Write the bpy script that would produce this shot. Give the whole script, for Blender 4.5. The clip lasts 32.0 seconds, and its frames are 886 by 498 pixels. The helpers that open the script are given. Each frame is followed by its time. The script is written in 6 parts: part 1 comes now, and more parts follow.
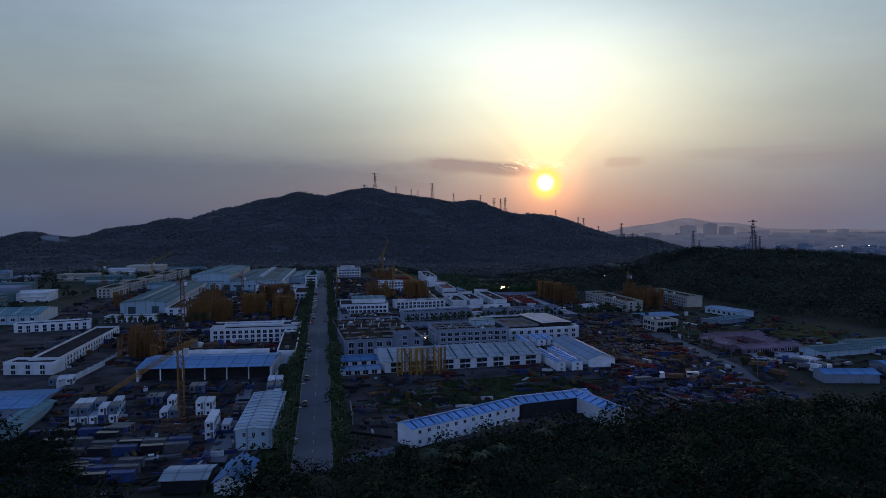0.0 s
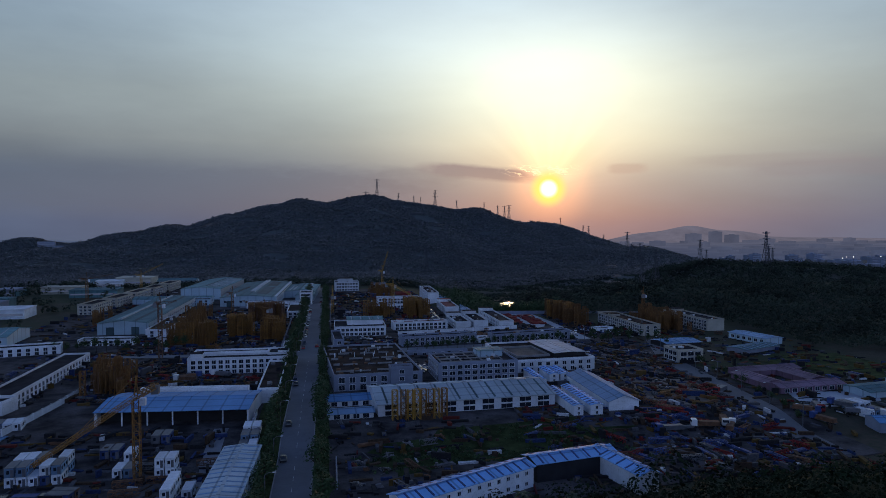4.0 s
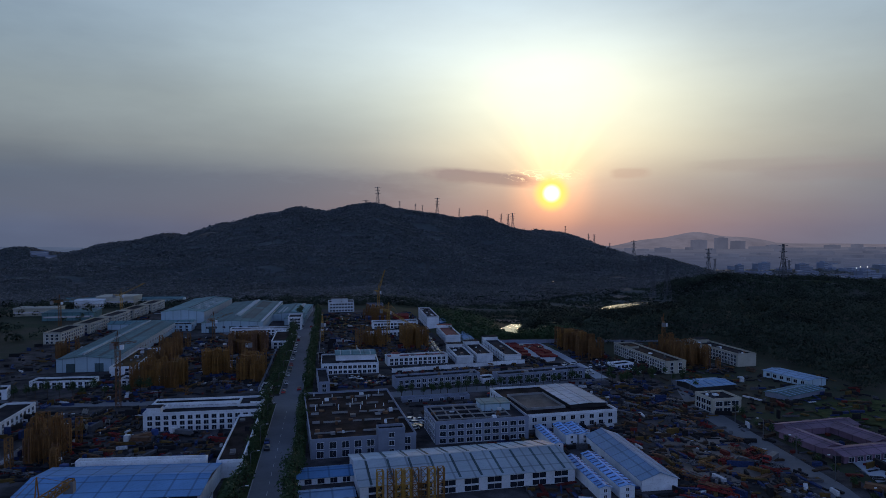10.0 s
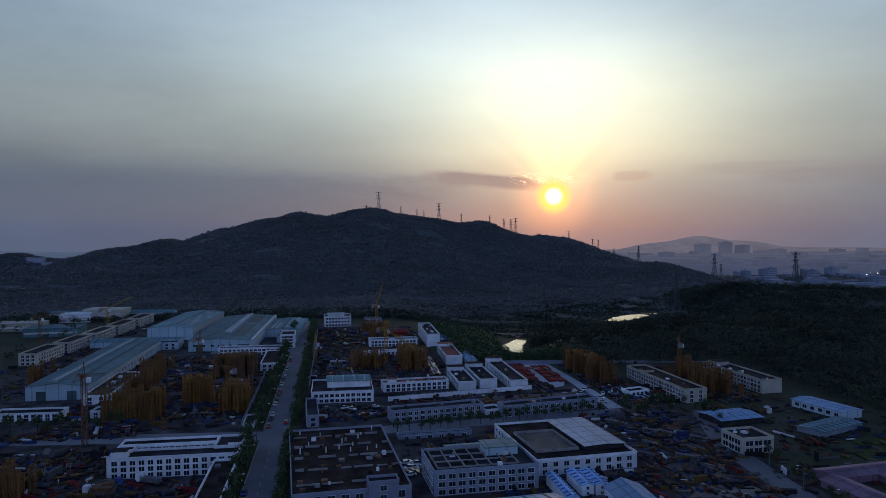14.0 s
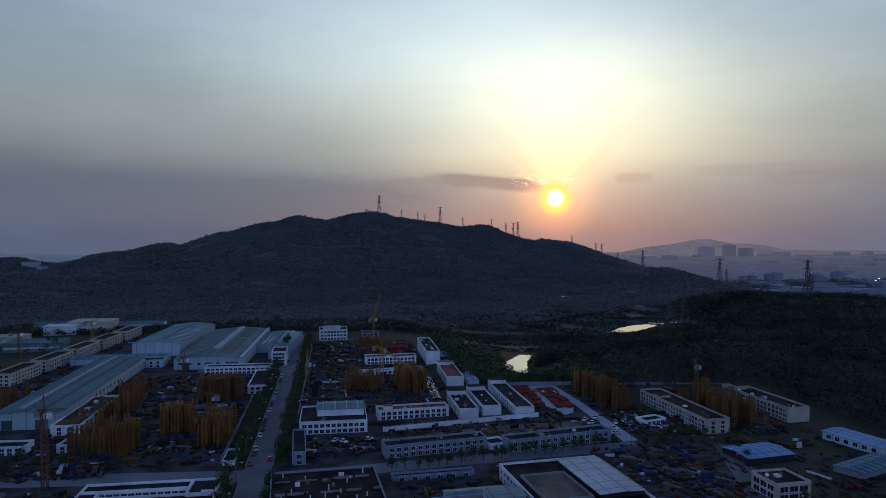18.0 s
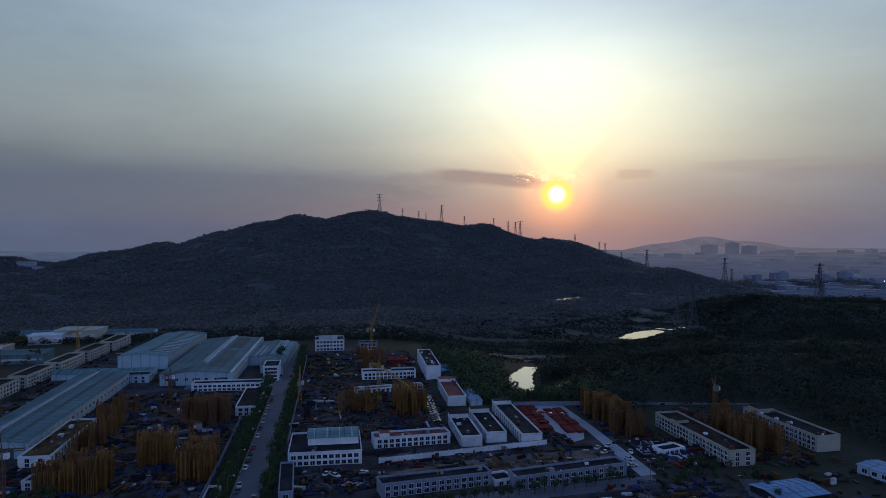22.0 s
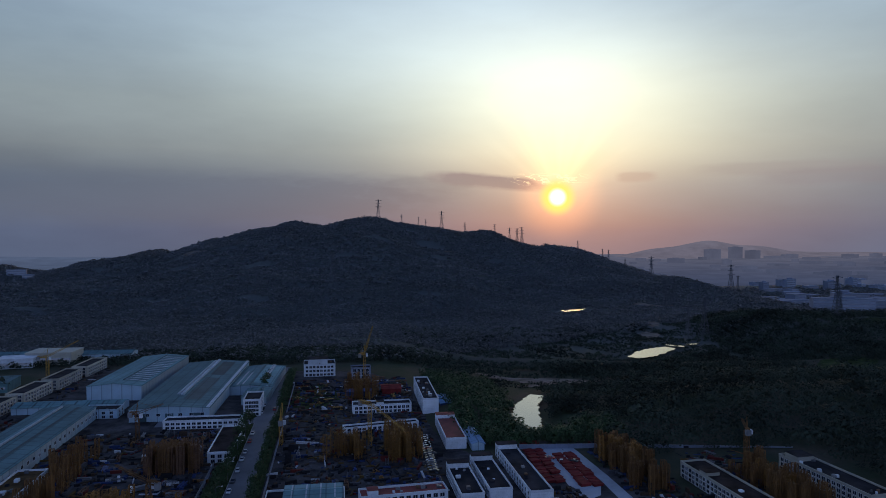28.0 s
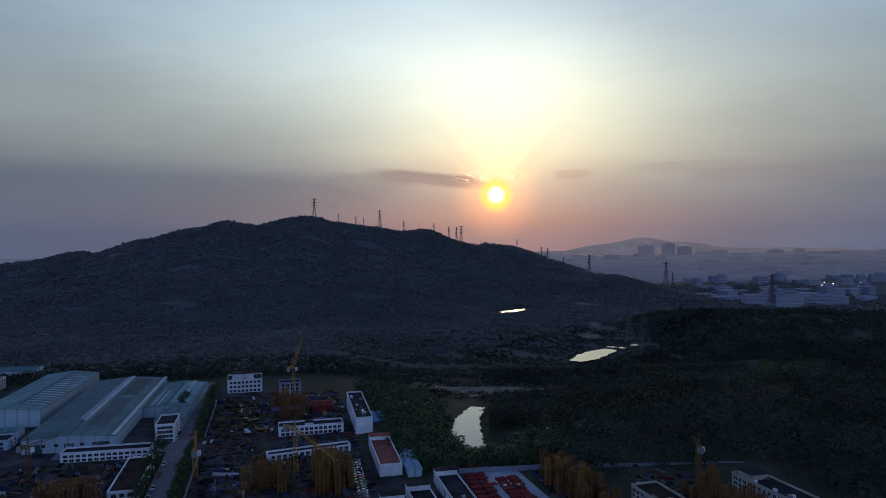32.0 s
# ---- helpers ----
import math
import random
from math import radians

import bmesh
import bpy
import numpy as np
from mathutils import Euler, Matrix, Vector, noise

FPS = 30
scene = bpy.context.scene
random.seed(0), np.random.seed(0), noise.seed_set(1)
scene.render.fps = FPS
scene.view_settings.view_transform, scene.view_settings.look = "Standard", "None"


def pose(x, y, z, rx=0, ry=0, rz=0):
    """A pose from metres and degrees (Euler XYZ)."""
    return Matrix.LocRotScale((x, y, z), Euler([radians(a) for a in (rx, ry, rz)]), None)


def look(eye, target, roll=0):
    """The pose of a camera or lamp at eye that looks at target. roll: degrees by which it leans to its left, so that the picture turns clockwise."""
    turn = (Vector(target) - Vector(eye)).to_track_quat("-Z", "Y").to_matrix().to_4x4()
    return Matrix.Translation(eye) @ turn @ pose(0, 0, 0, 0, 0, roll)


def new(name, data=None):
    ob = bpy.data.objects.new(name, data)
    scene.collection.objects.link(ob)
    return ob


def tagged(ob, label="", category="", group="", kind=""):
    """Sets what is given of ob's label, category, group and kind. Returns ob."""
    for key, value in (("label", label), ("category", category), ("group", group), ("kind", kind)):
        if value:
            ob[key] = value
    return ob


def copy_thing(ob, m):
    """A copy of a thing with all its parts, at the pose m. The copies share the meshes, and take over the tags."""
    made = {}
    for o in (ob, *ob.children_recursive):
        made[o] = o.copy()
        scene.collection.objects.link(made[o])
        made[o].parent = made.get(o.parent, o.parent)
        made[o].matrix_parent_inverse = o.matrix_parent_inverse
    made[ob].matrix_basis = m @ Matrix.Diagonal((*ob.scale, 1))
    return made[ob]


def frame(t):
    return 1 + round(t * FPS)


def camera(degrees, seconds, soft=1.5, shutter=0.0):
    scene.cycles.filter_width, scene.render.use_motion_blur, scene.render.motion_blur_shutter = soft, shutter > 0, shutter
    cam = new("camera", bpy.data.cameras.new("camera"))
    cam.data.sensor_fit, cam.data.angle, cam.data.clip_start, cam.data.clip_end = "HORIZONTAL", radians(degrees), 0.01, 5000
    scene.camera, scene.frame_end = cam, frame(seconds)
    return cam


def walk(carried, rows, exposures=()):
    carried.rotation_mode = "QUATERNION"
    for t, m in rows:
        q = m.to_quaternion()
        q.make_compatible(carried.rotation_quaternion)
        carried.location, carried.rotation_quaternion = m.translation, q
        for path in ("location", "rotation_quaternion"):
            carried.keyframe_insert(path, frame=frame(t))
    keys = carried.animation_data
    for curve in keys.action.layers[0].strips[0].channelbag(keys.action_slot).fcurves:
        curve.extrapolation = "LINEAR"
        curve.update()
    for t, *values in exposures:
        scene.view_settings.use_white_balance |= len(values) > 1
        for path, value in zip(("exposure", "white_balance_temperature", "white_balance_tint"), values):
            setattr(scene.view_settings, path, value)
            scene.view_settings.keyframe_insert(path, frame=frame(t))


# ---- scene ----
cam = camera(64.7, 32.0, soft=0.6)
PATH = [
    (0, look((1.50, 1.53, 62.76), (167.48, 986.56, 16.27), -0.31)),
    (1, look((3.08, 9.34, 64.11), (169.56, 994.39, 19.80), -0.25)),
    (2, look((4.34, 17.32, 65.66), (166.75, 1003.10, 22.60), -0.10)),
    (3, look((5.69, 25.36, 67.25), (169.50, 1011.01, 26.53), -0.06)),
    (3.5, look((6.38, 29.27, 67.90), (169.42, 1015.10, 28.51), -0.03)),
    (5.5, look((9.36, 43.44, 71.26), (169.77, 1029.79, 34.21), -0.01)),
    (6, look((10.16, 46.95, 71.90), (170.10, 1033.43, 36.26), -0.05)),
    (7, look((11.66, 53.90, 73.74), (170.43, 1040.59, 38.44), -0.12)),
    (8, look((13.10, 61.10, 75.34), (171.94, 1047.79, 40.35), -0.04)),
    (9, look((14.58, 68.21, 77.17), (172.06, 1055.19, 44.59), -0.09)),
    (10, look((15.93, 75.31, 78.80), (173.90, 1062.24, 46.85), -0.02)),
    (11, look((17.29, 82.35, 80.50), (175.57, 1069.21, 48.23), -0.09)),
    (12, look((18.65, 89.22, 81.91), (175.34, 1076.46, 53.22), -0.06)),
    (13, look((19.80, 95.99, 83.68), (176.47, 1083.25, 55.78), -0.06)),
    (14, look((21.28, 102.68, 85.17), (176.19, 1090.22, 57.58), -0.08)),
    (14.5, look((21.67, 106.07, 85.96), (176.58, 1093.63, 59.17), -0.01)),
    (16.5, look((24.27, 119.10, 89.12), (178.39, 1106.74, 60.59), 0.00)),
    (17, look((25.06, 122.56, 89.73), (178.87, 1110.28, 62.13), -0.08)),
    (18, look((26.17, 128.75, 91.43), (178.88, 1116.71, 66.29), -0.02)),
    (19, look((27.14, 134.81, 93.06), (179.49, 1122.78, 66.46), 0.05)),
    (20, look((28.30, 141.03, 94.92), (179.52, 1129.19, 68.94), 0.09)),
    (21, look((29.27, 147.07, 96.88), (181.77, 1135.01, 70.26), 0.07)),
    (22, look((30.11, 153.33, 98.81), (180.82, 1141.43, 68.29), 0.02)),
    (23, look((31.08, 159.41, 100.70), (181.18, 1147.67, 72.26), 0.07)),
    (24, look((32.24, 165.42, 102.25), (183.05, 1153.51, 71.48), 0.11)),
    (25, look((33.35, 171.69, 104.23), (183.87, 1159.90, 76.33), -0.01)),
    (25.5, look((33.88, 174.86, 104.87), (184.26, 1163.09, 76.51), 0.07)),
    (27.5, look((36.68, 188.53, 107.75), (186.59, 1176.85, 80.36), -0.01)),
    (28, look((37.57, 191.90, 108.17), (187.38, 1180.27, 81.84), -0.05)),
    (28.5, look((38.26, 195.38, 108.77), (188.99, 1183.64, 83.90), -0.07)),
    (29, look((39.20, 199.06, 109.48), (198.58, 1185.97, 84.57), -0.11)),
    (29.5, look((39.85, 202.79, 110.27), (213.16, 1187.29, 83.18), -0.19)),
    (30, look((40.43, 206.24, 110.92), (228.16, 1188.07, 83.45), -0.26)),
    (30.5, look((41.30, 209.61, 111.57), (233.85, 1190.50, 83.63), -0.30)),
    (31, look((42.18, 212.89, 111.96), (242.94, 1192.11, 83.43), -0.34)),
    (31.5, look((43.26, 215.97, 112.10), (250.67, 1193.80, 83.11), -0.40)),
    (32, look((45.16, 219.03, 112.26), (279.21, 1190.78, 82.08), -0.33)),
]

walk(cam, PATH, exposures=[(0.0, 0.0), (32.0, 0.0)])

# ---- sky and sun ----
SUN_AZ, SUN_EL = radians(17.9), radians(2.68)


class Nodes:
    """Short writing of node graphs."""

    def __init__(self, tree):
        self.tree = tree
        tree.nodes.clear()

    def add(self, kind, ins=(), **props):
        n = self.tree.nodes.new(kind)
        for k, v in props.items():
            setattr(n, k, v)
        for k, v in (ins.items() if isinstance(ins, dict) else enumerate(ins)):
            self.put(n.inputs[k], v)
        return n

    def put(self, socket, v):
        if isinstance(v, bpy.types.Node):
            v = v.outputs[0]
        if isinstance(v, bpy.types.NodeSocket):
            self.tree.links.new(v, socket)
        elif v is not None:
            socket.default_value = v

    def m(self, op, *a):
        return self.add("ShaderNodeMath", a, operation=op)

    def mix(self, fac, a, b, blend="MIX"):
        n = self.tree.nodes.new("ShaderNodeMix")
        n.data_type, n.blend_type = "RGBA", blend
        for s, v in ((0, fac), (6, a), (7, b)):
            self.put(n.inputs[s], v)
        return n.outputs[2]

    def ramp(self, fac, stops):
        n = self.tree.nodes.new("ShaderNodeValToRGB")
        self.put(n.inputs[0], fac)
        while len(n.color_ramp.elements) < len(stops):
            n.color_ramp.elements.new(0.5)
        for e, (p, c) in zip(n.color_ramp.elements, stops):
            e.position, e.color = p, (*c, 1)
        return n.outputs[0]


def make_sky():
    world = bpy.data.worlds.new("sky")
    world.use_nodes = True
    scene.world = world
    g = Nodes(world.node_tree)
    xyz = g.add("ShaderNodeSeparateXYZ", [g.add("ShaderNodeTexCoord").outputs["Generated"]])
    x, y, z = xyz.outputs
    el = g.m("MULTIPLY", g.m("ARCSINE", z), 180 / math.pi)
    az = g.m("SUBTRACT", g.m("MULTIPLY", g.m("ARCTAN2", x, y), 180 / math.pi), math.degrees(SUN_AZ))

    def blob(a0, e0, wa, we, p=2.0):
        u = g.m("POWER", g.m("ABSOLUTE", g.m("DIVIDE", g.m("SUBTRACT", az, a0), wa)), p)
        v = g.m("POWER", g.m("ABSOLUTE", g.m("DIVIDE", g.m("SUBTRACT", el, e0), we)), p)
        return g.m("POWER", 2.718, g.m("MULTIPLY", g.m("ADD", u, v), -1.0))

    # dusk gradient from the hazy horizon upwards; the sky behind and overhead is darker and bluer
    up = g.m("DIVIDE", el, 90.0)
    col = g.ramp(up, [(0.0, (0.085, 0.115, 0.19)), (0.04, (0.097, 0.132, 0.198)), (0.052, (0.127, 0.153, 0.20)), (0.07, (0.195, 0.22, 0.245)),
                      (0.11, (0.235, 0.275, 0.30)), (0.155, (0.25, 0.32, 0.385)), (0.22, (0.27, 0.36, 0.47)), (0.34, (0.125, 0.19, 0.34)), (0.6, (0.048, 0.085, 0.185)), (1.0, (0.026, 0.052, 0.125))])
    side = g.m("MULTIPLY_ADD", g.m("COSINE", g.m("MULTIPLY", az, math.pi / 180)), 0.5, 0.5)
    col = g.mix(1.0, col, g.ramp(side, [(0.0, (1.22, 1.34, 1.86)), (0.6, (0.86, 1.0, 1.32)), (0.86, (0.95, 1, 1.04)), (1.0, (1.06, 1.1, 1.12))]), "MULTIPLY")
    soft = g.add("ShaderNodeTexNoise", {"Vector": g.add("ShaderNodeCombineXYZ", [g.m("MULTIPLY", az, 0.06), g.m("MULTIPLY", el, 0.2), 0.0]),
                                        "Scale": 1.0, "Detail": 5.0, "Roughness": 0.55})
    col = g.mix(1.0, col, g.ramp(soft, [(0.3, (0.86, 0.86, 0.88)), (0.7, (1.12, 1.11, 1.09))]), "MULTIPLY")
    for a0, e0, wa, we, c in ((1.0, 9.8, 10.5, 4.8, (0.50, 0.46, 0.27)), (-6.0, 11.5, 20, 6.5, (0.24, 0.265, 0.215)), (-6.0, 16.5, 18, 6.0, (0.22, 0.25, 0.25)), (14, 9, 15, 6, (0.13, 0.12, 0.08)),
                              (12.0, 4.0, 14, 3.0, (0.085, 0.060, 0.034)), (0.5, 3.2, 5.5, 2.6, (0.22, 0.10, 0.055)), (-6, 5.5, 9, 2.2, (0.10, 0.075, 0.045)),
                              (0.3, 5.6, 2.9, 2.6, (0.34, 0.25, 0.06)), (1.5, 6.3, 10, 2.2, (0.13, 0.095, 0.03))):
        col = g.mix(blob(a0, e0, wa, we), col, (*c, 1), "ADD")
    # cloud bank beside the sun and thin streaks
    wisp = g.add("ShaderNodeTexNoise", {"Vector": g.add("ShaderNodeCombineXYZ", [g.m("MULTIPLY", az, 0.35), g.m("MULTIPLY", el, 1.3), 3.0]),
                                        "Scale": 1.0, "Detail": 6.0, "Roughness": 0.6})
    for a0, e0, wa, we, k, c in ((-5.8, 4.0, 4.6, 0.55, 1.0, (0.24, 0.225, 0.262)), (-10.5, 3.7, 4.2, 0.7, 0.4, (0.185, 0.205, 0.25)), (6.2, 4.2, 1.5, 0.4, 0.4, (0.38, 0.28, 0.27)),
                                 (-27, 2.5, 17, 1.9, 0.6, (0.100, 0.128, 0.19)), (17.0, 4.6, 6.0, 0.5, 0.3, (0.28, 0.25, 0.27)), (22, 3.9, 7.0, 0.6, 0.35, (0.22, 0.20, 0.24))):
        tilt = g.m("ADD", g.m("MULTIPLY", g.m("SUBTRACT", az, a0), -0.085 if a0 == -5.8 else 0.0), e0)
        u = g.m("POWER", g.m("ABSOLUTE", g.m("DIVIDE", g.m("SUBTRACT", az, a0), wa)), 4.0)
        v = g.m("POWER", g.m("ABSOLUTE", g.m("DIVIDE", g.m("SUBTRACT", el, tilt), we)), 2.6)
        lump = g.m("MULTIPLY", g.m("POWER", 2.718, g.m("MULTIPLY", g.m("ADD", u, v), -1.0)), g.m("MULTIPLY_ADD", wisp, 2.0, 0.1))
        col = g.mix(g.ramp(lump, [(0.15, (0, 0, 0)), (0.75, (k, k, k))]), col, (*c, 1))
    # faint rays fanning out above the sun
    fan = g.m("ARCTAN2", az, g.m("SUBTRACT", el, math.degrees(SUN_EL)))
    ray = g.add("ShaderNodeTexNoise", {"Vector": g.add("ShaderNodeCombineXYZ", [g.m("MULTIPLY", fan, 2.2), 5.0, 0.0]), "Scale": 1.0, "Detail": 3.0})
    col = g.mix(blob(0.0, 5.6, 7.5, 3.4), col, g.mix(1.0, col, g.ramp(ray, [(0.32, (0.88, 0.87, 0.88)), (0.68, (1.08, 1.06, 1.03))]), "MULTIPLY"))
    # bright rim of the small clouds over the sun
    rim = g.ramp(g.add("ShaderNodeTexNoise", {"Vector": g.add("ShaderNodeCombineXYZ", [g.m("MULTIPLY", az, 0.9), g.m("MULTIPLY", el, 2.6), 8.0]),
                                              "Scale": 1.0, "Detail": 5.0}), [(0.48, (0, 0, 0)), (0.52, (1, 1, 1)), (0.56, (0, 0, 0))])
    col = g.mix(g.m("MULTIPLY", blob(-0.6, 4.15, 2.5, 0.42, 4.0), rim), col, (1.3, 1.05, 0.65, 1))
    # the sun's own disc and its aureole
    el0 = math.degrees(SUN_EL)

    def disc(r0, r1):
        d = g.m("SQRT", g.m("ADD", g.m("POWER", az, 2.0), g.m("POWER", g.m("SUBTRACT", el, el0), 2.0)))
        return g.add("ShaderNodeMapRange", {"Value": d, "From Min": r0, "From Max": r1, "To Min": 1.0, "To Max": 0.0}, interpolation_type="SMOOTHSTEP")
    col = g.mix(disc(0.5, 4.2), col, (0.46, 0.15, 0.03, 1), "ADD")
    col = g.mix(disc(0.8, 1.7), col, (1.1, 0.80, 0.20, 1))
    col = g.mix(disc(0.25, 0.85), col, (2.6, 2.4, 1.7, 1))
    sky = g.add("ShaderNodeTexSky", sky_type="NISHITA", sun_disc=False, sun_elevation=SUN_EL, sun_rotation=SUN_AZ)
    a = g.add("ShaderNodeBackground", [col, 1.0])
    b = g.add("ShaderNodeBackground", [sky, 0.0065])
    g.add("ShaderNodeOutputWorld", [g.add("ShaderNodeAddShader", [a, b])])
    lamp = bpy.data.lights.new("sun", "SUN")
    lamp.energy, lamp.angle, lamp.color = 0.5, radians(10), (1.0, 0.62, 0.35)
    sun = new("sun", lamp)
    d = Vector((math.sin(SUN_AZ) * math.cos(SUN_EL), math.cos(SUN_AZ) * math.cos(SUN_EL), math.sin(SUN_EL)))
    sun.matrix_world = look(d * 100, (0, 0, 0))


make_sky()


# ---- materials ----
def mat(name, colour, rough=0.8, vary=0.25, scale=0.15, bump=0.15, metal=0.0, island=False, ribs=0.0, ribdir=0, dirt=0.35, spec=0.4):
    m = bpy.data.materials.new(name)
    m.use_nodes = True
    g = Nodes(m.node_tree)
    co = g.add("ShaderNodeTexCoord").outputs["Object"]
    n1 = g.add("ShaderNodeTexNoise", {"Vector": co, "Scale": scale, "Detail": 5.0, "Roughness": 0.6})
    n2 = g.add("ShaderNodeTexNoise", {"Vector": co, "Scale": scale * 14, "Detail": 4.0, "Roughness": 0.65})
    c = g.mix(g.ramp(n1, [(0.35, (0, 0, 0)), (0.65, (1, 1, 1))]), (*[k * (1 - vary) for k in colour], 1), (*[min(1, k * (1 + vary)) for k in colour], 1))
    c = g.mix(g.m("MULTIPLY", g.ramp(n2, [(0.52, (0, 0, 0)), (0.75, (1, 1, 1))]), dirt), c, (*[k * 0.45 for k in colour], 1))
    rnd = g.add("ShaderNodeNewGeometry").outputs["Random Per Island"] if island else g.add("ShaderNodeObjectInfo").outputs["Random"]
    c = g.mix(1.0, c, g.ramp(rnd, [(0.0, (0.78, 0.78, 0.78)), (1.0, (1.12, 1.12, 1.12))]), "MULTIPLY")
    if ribs:
        for axis in "XY":
            seam = g.add("ShaderNodeTexWave", {"Vector": co, "Scale": 0.052, "Distortion": 0.0}, bands_direction=axis)
            c = g.mix(g.m("MULTIPLY", g.ramp(seam, [(0.965, (0, 0, 0)), (0.99, (1, 1, 1))]), 0.55), c, (*[k * 0.3 for k in colour], 1))
    b = g.add("ShaderNodeBsdfPrincipled", {"Base Color": c, "Roughness": rough, "Metallic": metal, "Specular IOR Level": spec})
    h = n2.outputs[0]
    if ribs:
        w = g.add("ShaderNodeTexWave", {"Vector": co, "Scale": ribs, "Distortion": 0.0}, bands_direction="XYZ"[ribdir])
        h = g.m("ADD", g.m("MULTIPLY", w.outputs["Fac"], 2.0), h)
    if bump:
        g.put(b.inputs["Normal"], g.add("ShaderNodeBump", {"Strength": bump, "Distance": 0.1, "Height": h}))
    g.add("ShaderNodeOutputMaterial", [b])
    return m


